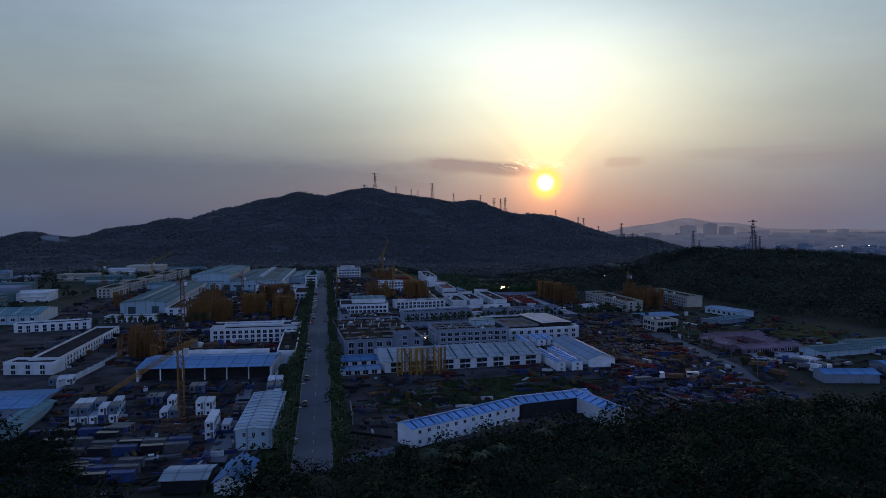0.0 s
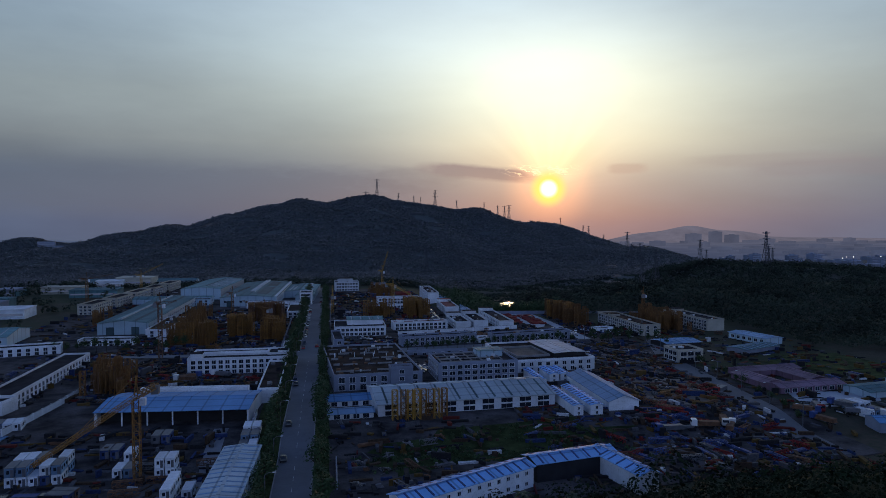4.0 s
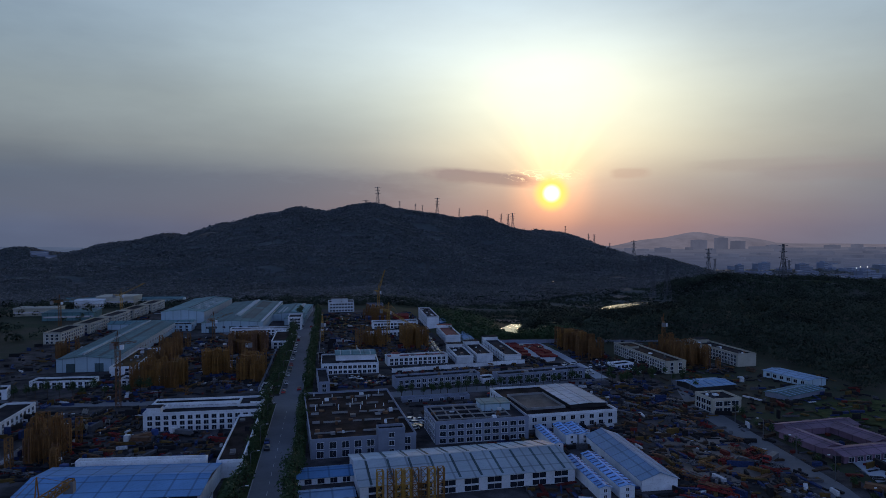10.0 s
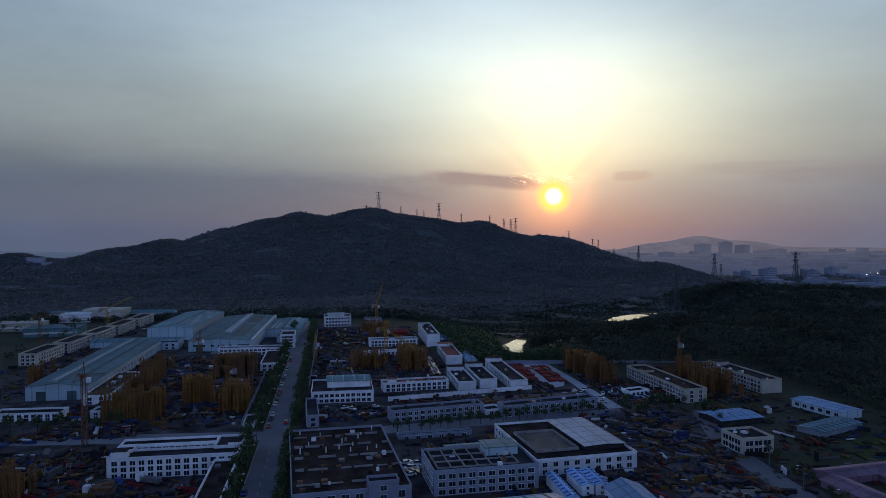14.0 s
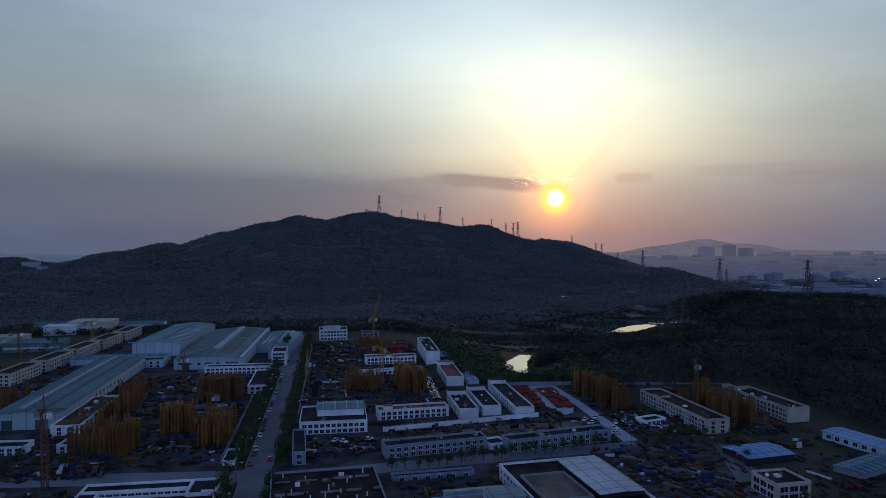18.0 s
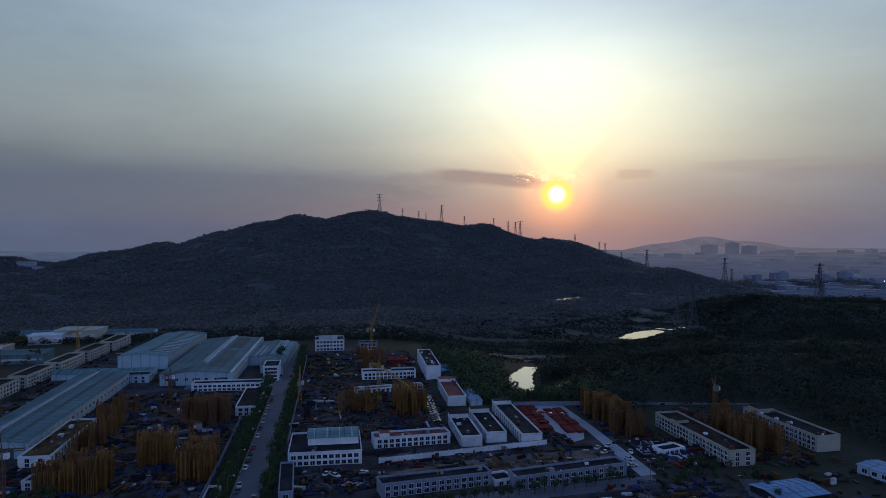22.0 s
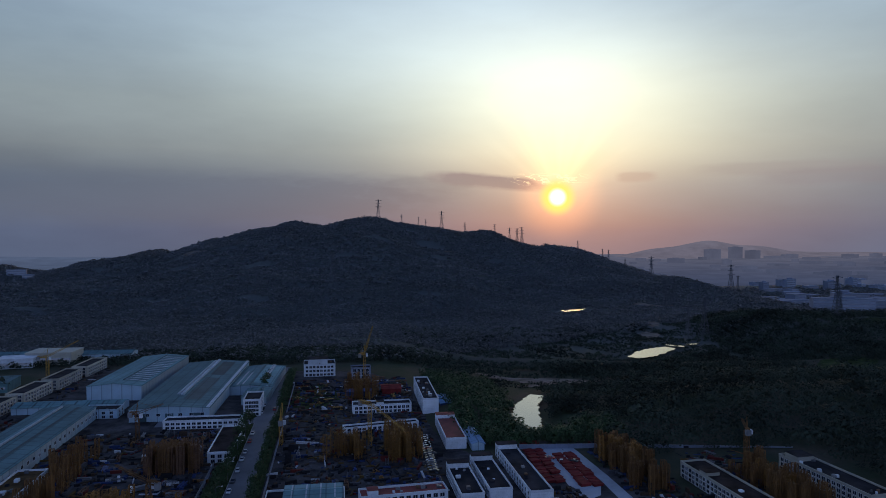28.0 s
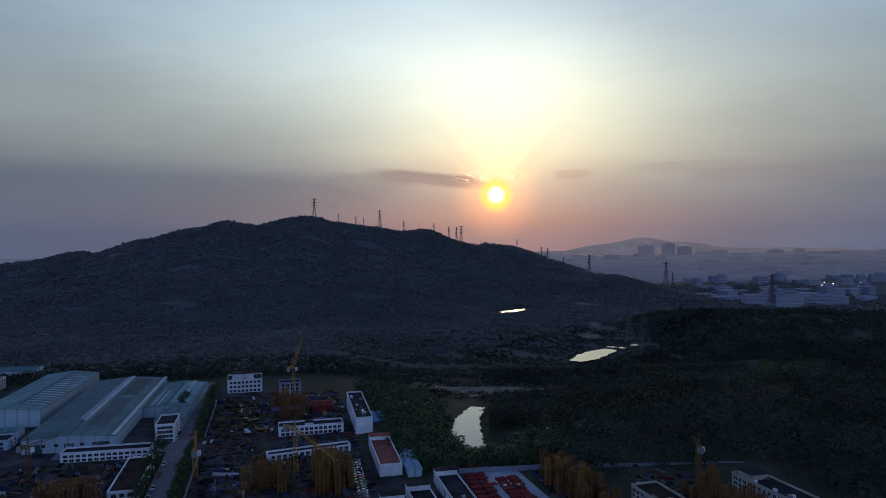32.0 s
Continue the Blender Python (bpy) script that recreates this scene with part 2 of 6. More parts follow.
M = {
    "white": mat("white_paint", (0.74, 0.77, 0.80), 0.75, 0.16, 0.12, 0.12, dirt=0.6, spec=0.2),
    "cream": mat("cream_paint", (0.45, 0.42, 0.34), 0.75, 0.1, 0.2, 0.1),
    "grey": mat("grey_render", (0.23, 0.26, 0.33), 0.8, 0.14, 0.2, 0.15),
    "pale": mat("pale_cladding", (0.40, 0.53, 0.60), 0.55, 0.08, 0.1, 0.2, ribs=1.2),
    "deck": mat("roof_felt", (0.030, 0.030, 0.035), 0.95, 0.5, 0.12, 0.2, spec=0.05),
    "rust_deck": mat("old_brown_roof", (0.036, 0.027, 0.025), 0.95, 0.6, 0.14, 0.4, dirt=0.7, spec=0.05),
    "ochre_deck": mat("weed_grown_roof", (0.10, 0.062, 0.03), 0.95, 0.6, 0.15, 0.5, dirt=0.7, spec=0.05),
    "red_deck": mat("red_tile_roof", (0.22, 0.04, 0.035), 0.8, 0.3, 0.2, 0.3),
    "teal": mat("green_metal_roof", (0.17, 0.32, 0.335), 0.7, 0.16, 0.05, 0.25, ribs=1.0, spec=0.1),
    "steel": mat("dull_metal_roof", (0.105, 0.20, 0.215), 0.7, 0.2, 0.05, 0.25, ribs=1.0, spec=0.1),
    "dark_steel": mat("dark_metal_roof", (0.06, 0.10, 0.11), 0.7, 0.2, 0.06, 0.25, ribs=1.0, spec=0.25),
    "whiteroof": mat("white_metal_roof", (0.45, 0.52, 0.55), 0.7, 0.14, 0.08, 0.2, ribs=1.0, spec=0.12),
    "blue": mat("blue_metal_roof", (0.12, 0.29, 0.52), 0.65, 0.12, 0.08, 0.25, ribs=1.0, spec=0.25),
    "lightblue": mat("pale_blue_metal", (0.22, 0.36, 0.52), 0.65, 0.1, 0.08, 0.25, ribs=1.0, spec=0.25),
    "purple": mat("faded_red_roof", (0.20, 0.12, 0.17), 0.7, 0.25, 0.1, 0.25, ribs=1.0),
    "cabinroof": mat("pale_cabin_roof", (0.22, 0.46, 0.80), 0.6, 0.1, 0.1, 0.2, ribs=1.0, spec=0.25),
    # near-black colour stands in for the shade inside open sheds and canopies
    "dark": mat("opening_shade", (0.02, 0.02, 0.024), 0.6, 0.3, 0.3, 0.0),
    "asphalt": mat("asphalt", (0.16, 0.165, 0.175), 0.9, 0.2, 0.05, 0.2),
    "concrete": mat("yard_ground", (0.064, 0.058, 0.057), 0.95, 0.65, 0.09, 0.3, dirt=0.75, spec=0.05),
    "kerb": mat("kerb_stone", (0.25, 0.25, 0.25), 0.9, 0.2, 0.3, 0.2),
    "line": mat("road_paint", (0.55, 0.55, 0.52), 0.8, 0.2, 0.5, 0.0),
    "palesteel": mat("pale_grey_parts", (0.17, 0.17, 0.18), 0.8, 0.3, 0.3, 0.1),
    "yellow": mat("yellow_steel", (0.42, 0.23, 0.035), 0.6, 0.25, 0.3, 0.1),
    "rusty": mat("rusty_steel", (0.15, 0.075, 0.04), 0.85, 0.4, 0.4, 0.3),
    "red": mat("red_steel", (0.20, 0.03, 0.028), 0.85, 0.35, 0.3, 0.1, spec=0.1),
    "bluesteel": mat("blue_steel", (0.03, 0.06, 0.19), 0.55, 0.25, 0.3, 0.1),
    "greysteel": mat("grey_steel", (0.13, 0.135, 0.15), 0.55, 0.25, 0.3, 0.1, metal=0.3),
    "pylon": mat("galvanised_steel", (0.10, 0.105, 0.115), 0.6, 0.15, 0.3, 0.0),
    "bark": mat("bark", (0.07, 0.05, 0.035), 0.95, 0.3, 0.6, 0.4),
    "leaf": mat("leaves", (0.042, 0.072, 0.026), 0.7, 0.4, 0.12, 0.0, island=True, spec=0.2),
    "wood": mat("forest_leaves", (0.042, 0.054, 0.036), 0.85, 0.55, 0.02, 0.0, island=True, spec=0.15),
    # distance haze put into the hill leaves as a paler, bluish base colour
    "farwood": mat("hazy_hill_forest_leaves", (0.108, 0.116, 0.122), 0.9, 0.3, 0.008, 0.0, island=True, spec=0.35),
    "palm": mat("palm_leaves", (0.05, 0.075, 0.03), 0.6, 0.3, 0.3, 0.0, island=True),
    "glass": mat("window_glass", (0.025, 0.03, 0.04), 0.15, 0.2, 0.5, 0.0, spec=0.6),
    "carwhite": mat("white_car_paint", (0.7, 0.7, 0.7), 0.25, 0.05, 0.5, 0.0),
    "carblack": mat("dark_car_paint", (0.03, 0.03, 0.035), 0.25, 0.1, 0.5, 0.0),
    "carred": mat("red_car_paint", (0.35, 0.03, 0.03), 0.25, 0.1, 0.5, 0.0),
    "tyre": mat("tyre_rubber", (0.02, 0.02, 0.02), 0.9, 0.1, 1.0, 0.0),
    # far walls toned pale blue-grey, distance haze in the base colour
    "city": mat("hazy_far_city_walls", (0.24, 0.27, 0.34), 0.9, 0.15, 0.02, 0.0),
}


# ---- mesh helpers ----
def box(bm, x0, y0, z0, x1, y1, z1, mi=0):
    v = [bm.verts.new(p) for p in ((x0, y0, z0), (x1, y0, z0), (x1, y1, z0), (x0, y1, z0), (x0, y0, z1), (x1, y0, z1), (x1, y1, z1), (x0, y1, z1))]
    for f in ((3, 2, 1, 0), (4, 5, 6, 7), (0, 1, 5, 4), (1, 2, 6, 5), (2, 3, 7, 6), (3, 0, 4, 7)):
        bm.faces.new([v[i] for i in f]).material_index = mi


def bar(bm, a, b, r):
    """A square bar from a to b."""
    a, b = Vector(a), Vector(b)
    d = (b - a).normalized()
    s = d.cross(Vector((0, 0, 1)) if abs(d.z) < 0.9 else Vector((1, 0, 0))).normalized() * r
    u = d.cross(s).normalized() * r
    v = [bm.verts.new(p + q) for p in (a, b) for q in (s + u, u - s, -s - u, s - u)]
    for f in ((0, 1, 2, 3), (7, 6, 5, 4), (0, 4, 5, 1), (1, 5, 6, 2), (2, 6, 7, 3), (3, 7, 4, 0)):
        bm.faces.new([v[i] for i in f])


def mesh(bm, material, name="mesh"):
    bmesh.ops.recalc_face_normals(bm, faces=bm.faces)
    me = bpy.data.meshes.new(name)
    bm.to_mesh(me)
    bm.free()
    for k in (material if isinstance(material, (list, tuple)) else [material]):
        me.materials.append(k)
    return me


def part(name, bm, material, parent, label=""):
    ob = new(name, bm if isinstance(bm, bpy.types.Mesh) else mesh(bm, material, name))
    ob.parent = parent
    return tagged(ob, label)


def boxpart(name, dims, material, parent, label=""):
    bm = bmesh.new()
    box(bm, *dims)
    return part(name, bm, material, parent, label)


def yard_level(x, y):
    """How far the yards lie above the level of the street's near end."""
    return float(rise(y)) if -520 < x < 262 and y < 810 else 0.0


def root(name, x, y, z=0.0, rot=0.0, label="", category="", group="", kind=""):
    ob = new(name)
    ob.empty_display_size = 0.5
    ob.matrix_world = pose(x, y, z + yard_level(x, y), 0, 0, rot)
    return tagged(ob, label, category, group, kind)


def solid(name, bm, material, m, label="", category="", group="", kind=""):
    """A thing of one mesh."""
    ob = new(name, mesh(bm, material, name))
    ob.matrix_world = m
    return tagged(ob, label, category, group, kind)


# ---- terrain ----
RIDGE_X = [-2600, -1000, -800, -715, -661, -621, -594, -561, -527, -473, -443, -429, -405, -377, -349, -322, -265, -237, -180, -152, -116, -94, -65, -36, 8, 37, 74, 97, 119, 157, 179, 217,
           263, 309, 340, 364, 403, 418, 437, 466, 498, 537, 578, 602, 626, 659, 684, 725, 758, 800, 825, 859, 884, 940, 1100, 2600]
RIDGE_Z = [-58, -56, -50, -40, -20, 1, 9, 29, 35, 42, 44, 53, 59, 54, 54, 66, 85, 87, 105, 111, 115, 124, 130, 123, 117, 126, 135, 137, 141, 136, 128, 122,
           116, 110, 104, 101, 104, 107, 103, 89, 76, 68, 61, 67, 62, 60, 51, 32, 24, 11, -4, -20, -33, -48, -56, -58]


def smooth(t):
    t = np.clip(t, 0, 1)
    return t * t * (3 - 2 * t)


def rise(y):
    """The town's ground: level by the woods, then a bank up to the factory terrace."""
    return 2.8 * smooth((np.asarray(y, float) - 234) / 24)


def bump2(x, y, cx, cy, sx, sy, h):
    return h * np.exp(-((x - cx) / sx) ** 2 - ((y - cy) / sy) ** 2)


def wavy(x, y, s, seed):
    """Cheap rolling noise of wavelength about s."""
    r = np.random.RandomState(seed)
    z = 0
    for k in range(7):
        a, p = r.uniform(0, 6.28, 2)
        q = s * r.uniform(0.5, 1.6)
        z = z + np.sin((x * math.cos(a) + y * math.sin(a)) * 6.28 / q + p)
    return z / 3.2


def near_line(x, y, pts):
    """Distance to a broken line."""
    d = np.full(np.shape(x), 1e9)
    for (ax, ay), (bx, by) in zip(pts[:-1], pts[1:]):
        t = np.clip(((x - ax) * (bx - ax) + (y - ay) * (by - ay)) / ((bx - ax) ** 2 + (by - ay) ** 2), 0, 1)
        d = np.minimum(d, np.hypot(x - ax - t * (bx - ax), y - ay - t * (by - ay)))
    return d


POND = [(149, 566), (147, 582), (151, 604), (159, 630), (173, 656)]
POND_FAR = [(326, 842), (346, 858), (368, 878), (390, 892)]
POND_UP = [(382, 1234), (404, 1245), (428, 1264)]
BANK = [(40, 885), (131, 862), (272, 818), (330, 803), (480, 770)]
FLOOR = -17.0


def height(x, y):
    x, y = np.asarray(x, float), np.asarray(y, float)
    rz = np.interp(x, RIDGE_X, RIDGE_Z)
    foot = np.interp(x, [-800, 60, 250, 360, 560], [880, 880, 1080, 1290, 1300])
    s = smooth((y - foot) / (2000 - foot)) ** np.interp(x, [0, 300], [1.1, 0.85])
    z = rz * s
    # spurs and gullies on the hill's flank
    z = z + (11 * (wavy(x, y * 0.45, 230, 5) - 1.0) + 4 * (wavy(x, y, 110, 15) - 1.0)) * smooth((y - foot) / 260) * (1 - smooth((y - 1680) / 280)) * (1 - 0.6 * smooth((x - 300) / 120))
    back = smooth((y - 2040) / 330)
    z = z * (1 - back) - 66 * back
    # the valley that falls to the north-east
    z = z + FLOOR * smooth((x - 60) / 120) * smooth((y - 500) / 330) * (1 - s)
    z = z - 30 * smooth((x - 560) / 400) * smooth((y - 600) / 350) * (1 - s)
    z = z + 2.5 * wavy(x, y, 90, 25) * smooth((y - 880) / 100) * (1 - s) * smooth((x - 200) / 100)
    # spur beyond the valley, wooded rise to the east, hill in the far west
    k = np.exp(-((y - 1550) / 170) ** 2) * smooth((x - 560) / 130) * (1 - smooth((x - 860) / 200))
    z = z * (1 - k) + k * np.interp(x, [560, 660, 705, 742, 767, 805, 843, 868, 1000], [2, 3, 8, 9, 1, -8, -20, -26, -48])
    k = np.exp(-((y - 920) / 130) ** 2) * smooth((x - 430) / 110)
    z = z * (1 - k) + k * np.interp(x, [430, 515, 565, 600, 650, 740, 1000], [9, 12, 9, 5, 7, 1, -16])
    z = z + bump2(x, y, -775, 1990, 120, 170, 72)
    z = z + bump2(x, y, 270, 590, 70, 70, 10) + bump2(x, y, 380, 590, 90, 90, 11) + bump2(x, y, 112, 600, 16, 45, 5)
    z = z + 3.0 * np.exp(-(near_line(x, y, BANK) / 7) ** 4)
    z = z * smooth((y - 455) / 50)
    z = z + rise(y) * (1 - smooth((y - 760) / 150)) * (1 - smooth((x - 90) / 110) * smooth((y - 500) / 200))
    for line, r, w in ((POND, 14, -5.0), (POND_FAR, 24, FLOOR), (POND_UP, 30, FLOOR)):
        k = np.exp(-(near_line(x, y, line) / r) ** 4)
        z = z * (1 - k) + (w - 2.5) * k
    return z + (bump2(x, y, 90, 60, 120, 70, 6) + bump2(x, y, -120, 90, 70, 70, 4)) * (1 - smooth((y - 95) / 45))


def sheet(name, xs, ys, zf, material, label, category):
    X, Y = np.meshgrid(xs, ys)
    Z = zf(X, Y)
    me = bpy.data.meshes.new(name)
    nx, ny = len(xs), len(ys)
    idx = np.arange(nx * ny).reshape(ny, nx)
    F = np.stack([idx[:-1, :-1], idx[:-1, 1:], idx[1:, 1:], idx[1:, :-1]], -1).reshape(-1, 4)
    me.from_pydata(np.stack([X, Y, Z], -1).reshape(-1, 3).tolist(), [], F.tolist())
    me.polygons.foreach_set("use_smooth", [True] * len(me.polygons))
    me.materials.append(material)
    return tagged(new(name, me), label, category, kind="structure")


def ground_material():
    m = bpy.data.materials.new("ground_soil_and_scrub")
    m.use_nodes = True
    g = Nodes(m.node_tree)
    co = g.add("ShaderNodeTexCoord").outputs["Object"]
    a = g.add("ShaderNodeTexNoise", {"Vector": co, "Scale": 0.02, "Detail": 6.0, "Roughness": 0.6})
    b = g.add("ShaderNodeTexNoise", {"Vector": co, "Scale": 0.35, "Detail": 5.0, "Roughness": 0.7})
    c = g.mix(g.ramp(a, [(0.42, (0, 0, 0)), (0.58, (1, 1, 1))]), (0.038, 0.052, 0.025, 1), (0.085, 0.07, 0.05, 1))
    c = g.mix(g.ramp(b, [(0.4, (0, 0, 0)), (0.7, (1, 1, 1))]), c, (0.05, 0.055, 0.035, 1))
    # ground north of the yards paled to match the haze-coloured hill woods
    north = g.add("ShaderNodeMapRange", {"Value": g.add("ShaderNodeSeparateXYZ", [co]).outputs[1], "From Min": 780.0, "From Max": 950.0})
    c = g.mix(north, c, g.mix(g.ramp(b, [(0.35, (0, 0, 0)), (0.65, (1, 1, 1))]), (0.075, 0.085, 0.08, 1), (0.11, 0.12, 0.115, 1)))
    p = g.add("ShaderNodeBsdfPrincipled", {"Base Color": c, "Roughness": 0.95, "Specular IOR Level": 0.1})
    g.put(p.inputs["Normal"], g.add("ShaderNodeBump", {"Strength": 0.4, "Distance": 0.5, "Height": b}))
    g.add("ShaderNodeOutputMaterial", [p])
    return m


def translucent(m, share):
    """Thin leaves: part of the light passes through."""
    nt = m.node_tree
    b = next(n for n in nt.nodes if n.type == "BSDF_PRINCIPLED")
    out = next(n for n in nt.nodes if n.type == "OUTPUT_MATERIAL")
    t, mx = nt.nodes.new("ShaderNodeBsdfTranslucent"), nt.nodes.new("ShaderNodeMixShader")
    nt.links.new(b.inputs["Base Color"].links[0].from_socket, t.inputs["Color"])
    mx.inputs[0].default_value = share
    nt.links.new(b.outputs[0], mx.inputs[1])
    nt.links.new(t.outputs[0], mx.inputs[2])
    nt.links.new(mx.outputs[0], out.inputs[0])


# sheen on the hill leaves adds to their painted haze
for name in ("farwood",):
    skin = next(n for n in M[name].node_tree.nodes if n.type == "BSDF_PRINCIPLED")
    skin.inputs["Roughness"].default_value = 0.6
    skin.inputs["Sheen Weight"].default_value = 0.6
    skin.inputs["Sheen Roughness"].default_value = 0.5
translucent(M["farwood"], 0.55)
translucent(M["wood"], 0.12)
M["ground"] = ground_material()
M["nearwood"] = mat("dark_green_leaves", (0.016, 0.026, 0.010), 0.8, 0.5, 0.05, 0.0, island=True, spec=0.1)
gx = np.concatenate([np.linspace(-4200, -1040, 34), np.linspace(-1000, 1180, 260), np.linspace(1220, 4200, 34)])
gy = np.concatenate([np.linspace(-1500, -60, 14), np.linspace(-40, 2400, 290), np.linspace(2450, 4800, 32)])
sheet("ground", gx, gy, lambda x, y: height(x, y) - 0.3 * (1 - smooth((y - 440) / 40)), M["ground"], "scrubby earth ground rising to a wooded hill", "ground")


def follow(bm):
    """Cuts a piece of paving across the bank and lays it on the rising ground."""
    for y in (234, 238, 242, 246, 250, 254, 258):
        bmesh.ops.bisect_plane(bm, geom=bm.verts[:] + bm.edges[:] + bm.faces[:], plane_co=(0, y, 0), plane_no=(0, 1, 0))
    for v in bm.verts:
        v.co.z += float(rise(v.co.y))
    return bm


def strip(name, pts, z, material, label, category, thick=0.3):
    """A flat paved piece with the outline pts."""
    bm = bmesh.new()
    top = [bm.verts.new((x, y, z)) for x, y in pts]
    low = [bm.verts.new((x, y, z - thick)) for x, y in pts]
    bm.faces.new(top)
    n = len(pts)
    for i in range(n):
        bm.faces.new((top[i], low[i], low[(i + 1) % n], top[(i + 1) % n]))
    return tagged(new(name, mesh(follow(bm), material, name)), label, category, kind="structure")


RX0, RX1 = -7.4, 2.4   # edges of the main road
strip("pavement", [(-150, 158), (170, 215), (176, 420), (150, 505), (95, 640), (60, 715), (-170, 760), (-170, 158)], 0.06, M["concrete"], "worn grey concrete of the factory yards", "yard")
strip("road_main", [(RX0, 174), (RX1, 174), (RX1, 740), (RX0, 740)], 0.12, M["asphalt"], "straight grey asphalt street between the factories", "road")
strip("road_cross", [(RX1, 379), (150, 396), (150, 406), (RX1, 390)], 0.12, M["asphalt"], "grey asphalt cross street", "road")
strip("road_cross_west", [(-130, 392), (RX0, 382), (RX0, 394), (-130, 404)], 0.12, M["asphalt"], "grey asphalt cross street", "road")
strip("road_north", [(-60, 583), (RX0, 583), (RX0, 596), (-60, 596)], 0.12, M["asphalt"], "grey asphalt side street", "road")
strip("road_east", [(152, 215), (160, 215), (172, 340), (190, 395), (182, 398), (163, 345)], 0.12, M["asphalt"], "grey asphalt side street along the yards", "road")


# ---- buildings ----
WIN, FOOT = {}, []


def free(x, y, m=1.5):
    """Whether a spot lies clear of all buildings and of the streets."""
    for fx, fy, w, d, rot in FOOT:
        c, s_ = math.cos(radians(rot)), math.sin(radians(rot))
        u, v = (x - fx) * c + (y - fy) * s_, -(x - fx) * s_ + (y - fy) * c
        if -m < u < w + m and -m < v < d + m:
            return False
    return not (-17 < x < 8 or 378 < y < 406 and abs(y - 392 - x * 0.1) < 9)


def window_meshes(w, h):
    key = (round(w, 2), round(h, 2))
    if key not in WIN:
        bm, pm = bmesh.new(), bmesh.new()
        t = 0.09
        box(bm, -w / 2, -0.1, 0, -w / 2 + t, 0, h)
        box(bm, w / 2 - t, -0.1, 0, w / 2, 0, h)
        box(bm, -w / 2 + t, -0.1, h - t, w / 2 - t, 0, h)
        box(bm, -w / 2 - 0.1, -0.18, -0.1, w / 2 + 0.1, 0, 0)
        box(bm, -t / 3, -0.08, 0, t / 3, 0, h - t)
        box(pm, -w / 2 + t, -0.03, 0.0, w / 2 - t, 0.0, h - t)
        WIN[key] = (mesh(bm, M["white"], "window"), mesh(pm, M["glass"], "pane"))
    return WIN[key]


def window(parent, x, y, z, rot, w, h):
    f, p = window_meshes(w, h)
    ob = new("window", f)
    ob.parent = parent
    ob.matrix_basis = pose(x, y, z, 0, 0, rot)
    q = new("pane", p)
    q.parent = ob
    q.matrix_basis = pose(0, 0, 0)


def facade(parent, side, w, d, h, storeys, bays, ww, wh, base=0.0, margin=1.0, skip=()):
    """Rows of windows on one side (F, R, B, L) of a w x d block."""
    n = w if side in "FB" else d
    sh = h / storeys
    for s in range(storeys):
        for b in range(bays):
            if (s, b) in skip:
                continue
            u = margin + (n - 2 * margin) * (b + 0.5) / bays
            z = base + s * sh + (sh - wh) * 0.55
            if side == "F":
                window(parent, u, -0.02, z, 0, ww, wh)
            elif side == "B":
                window(parent, u, d + 0.02, z, 180, ww, wh)
            elif side == "R":
                window(parent, w + 0.02, u, z, 90, ww, wh)
            else:
                window(parent, -0.02, u, z, -90, ww, wh)


def block(name, x, y, w, d, h, rot=0, storeys=3, front=0, right=0, left=0, back=0, wall="white", deck="deck", parapet=0.9, win=(1.9, 1.6),
          label="", category="building", group="", stair=None, z=0.0, units=0):
    """A flat-roofed block; x, y is its front left corner and h its full height."""
    h = h - parapet - min(yard_level(x, y), 0.34 * h)
    r = root(name, x, y, z, rot, label, category, group)
    FOOT.append((x, y, w, d, rot))
    bm = bmesh.new()
    box(bm, 0, 0, 0, w, d, h)
    part("wall", bm, M[wall], r)
    bm = bmesh.new()
    t = 0.25
    for q in ((0, 0, w, t), (0, d - t, w, d), (0, t, t, d - t), (w - t, t, w, d - t)):
        box(bm, q[0] - 0.06, q[1] - 0.06, h - 0.02, q[2] + 0.06, q[3] + 0.06, h + parapet)
    part("parapet", bm, M[wall], r)
    boxpart("roof_deck", (t, t, h, w - t, d - t, h + 0.12), M[deck], r, "stained flat roof")
    for side, n in (("F", front), ("R", right), ("L", left), ("B", back)):
        if n:
            facade(r, side, w, d, h, storeys, n, *win)
    rr = random.Random(name + str(round(x)))
    for k in range(units):
        ux, uy, us = rr.uniform(0.8, max(1, w - 3)), rr.uniform(0.8, max(1, d - 3)), rr.uniform(0.7, 2.0)
        bm = bmesh.new()
        box(bm, ux, uy, h + 0.12, ux + us, uy + us * rr.uniform(0.5, 1.4), h + 0.12 + rr.uniform(0.4, 1.3))
        part("roof_unit", bm, M[rr.choice(("white", "greysteel", "kerb", "rusty", "deck"))], r)
    if stair:
        sx, sy, sw, sd, shh = stair
        boxpart("stair_house", (sx, sy, h + 0.1, sx + sw, sy + sd, h + shh), M[wall], r)
        boxpart("stair_roof", (sx - 0.2, sy - 0.2, h + shh, sx + sw + 0.2, sy + sd + 0.2, h + shh + 0.2), M[deck], r)
    return r


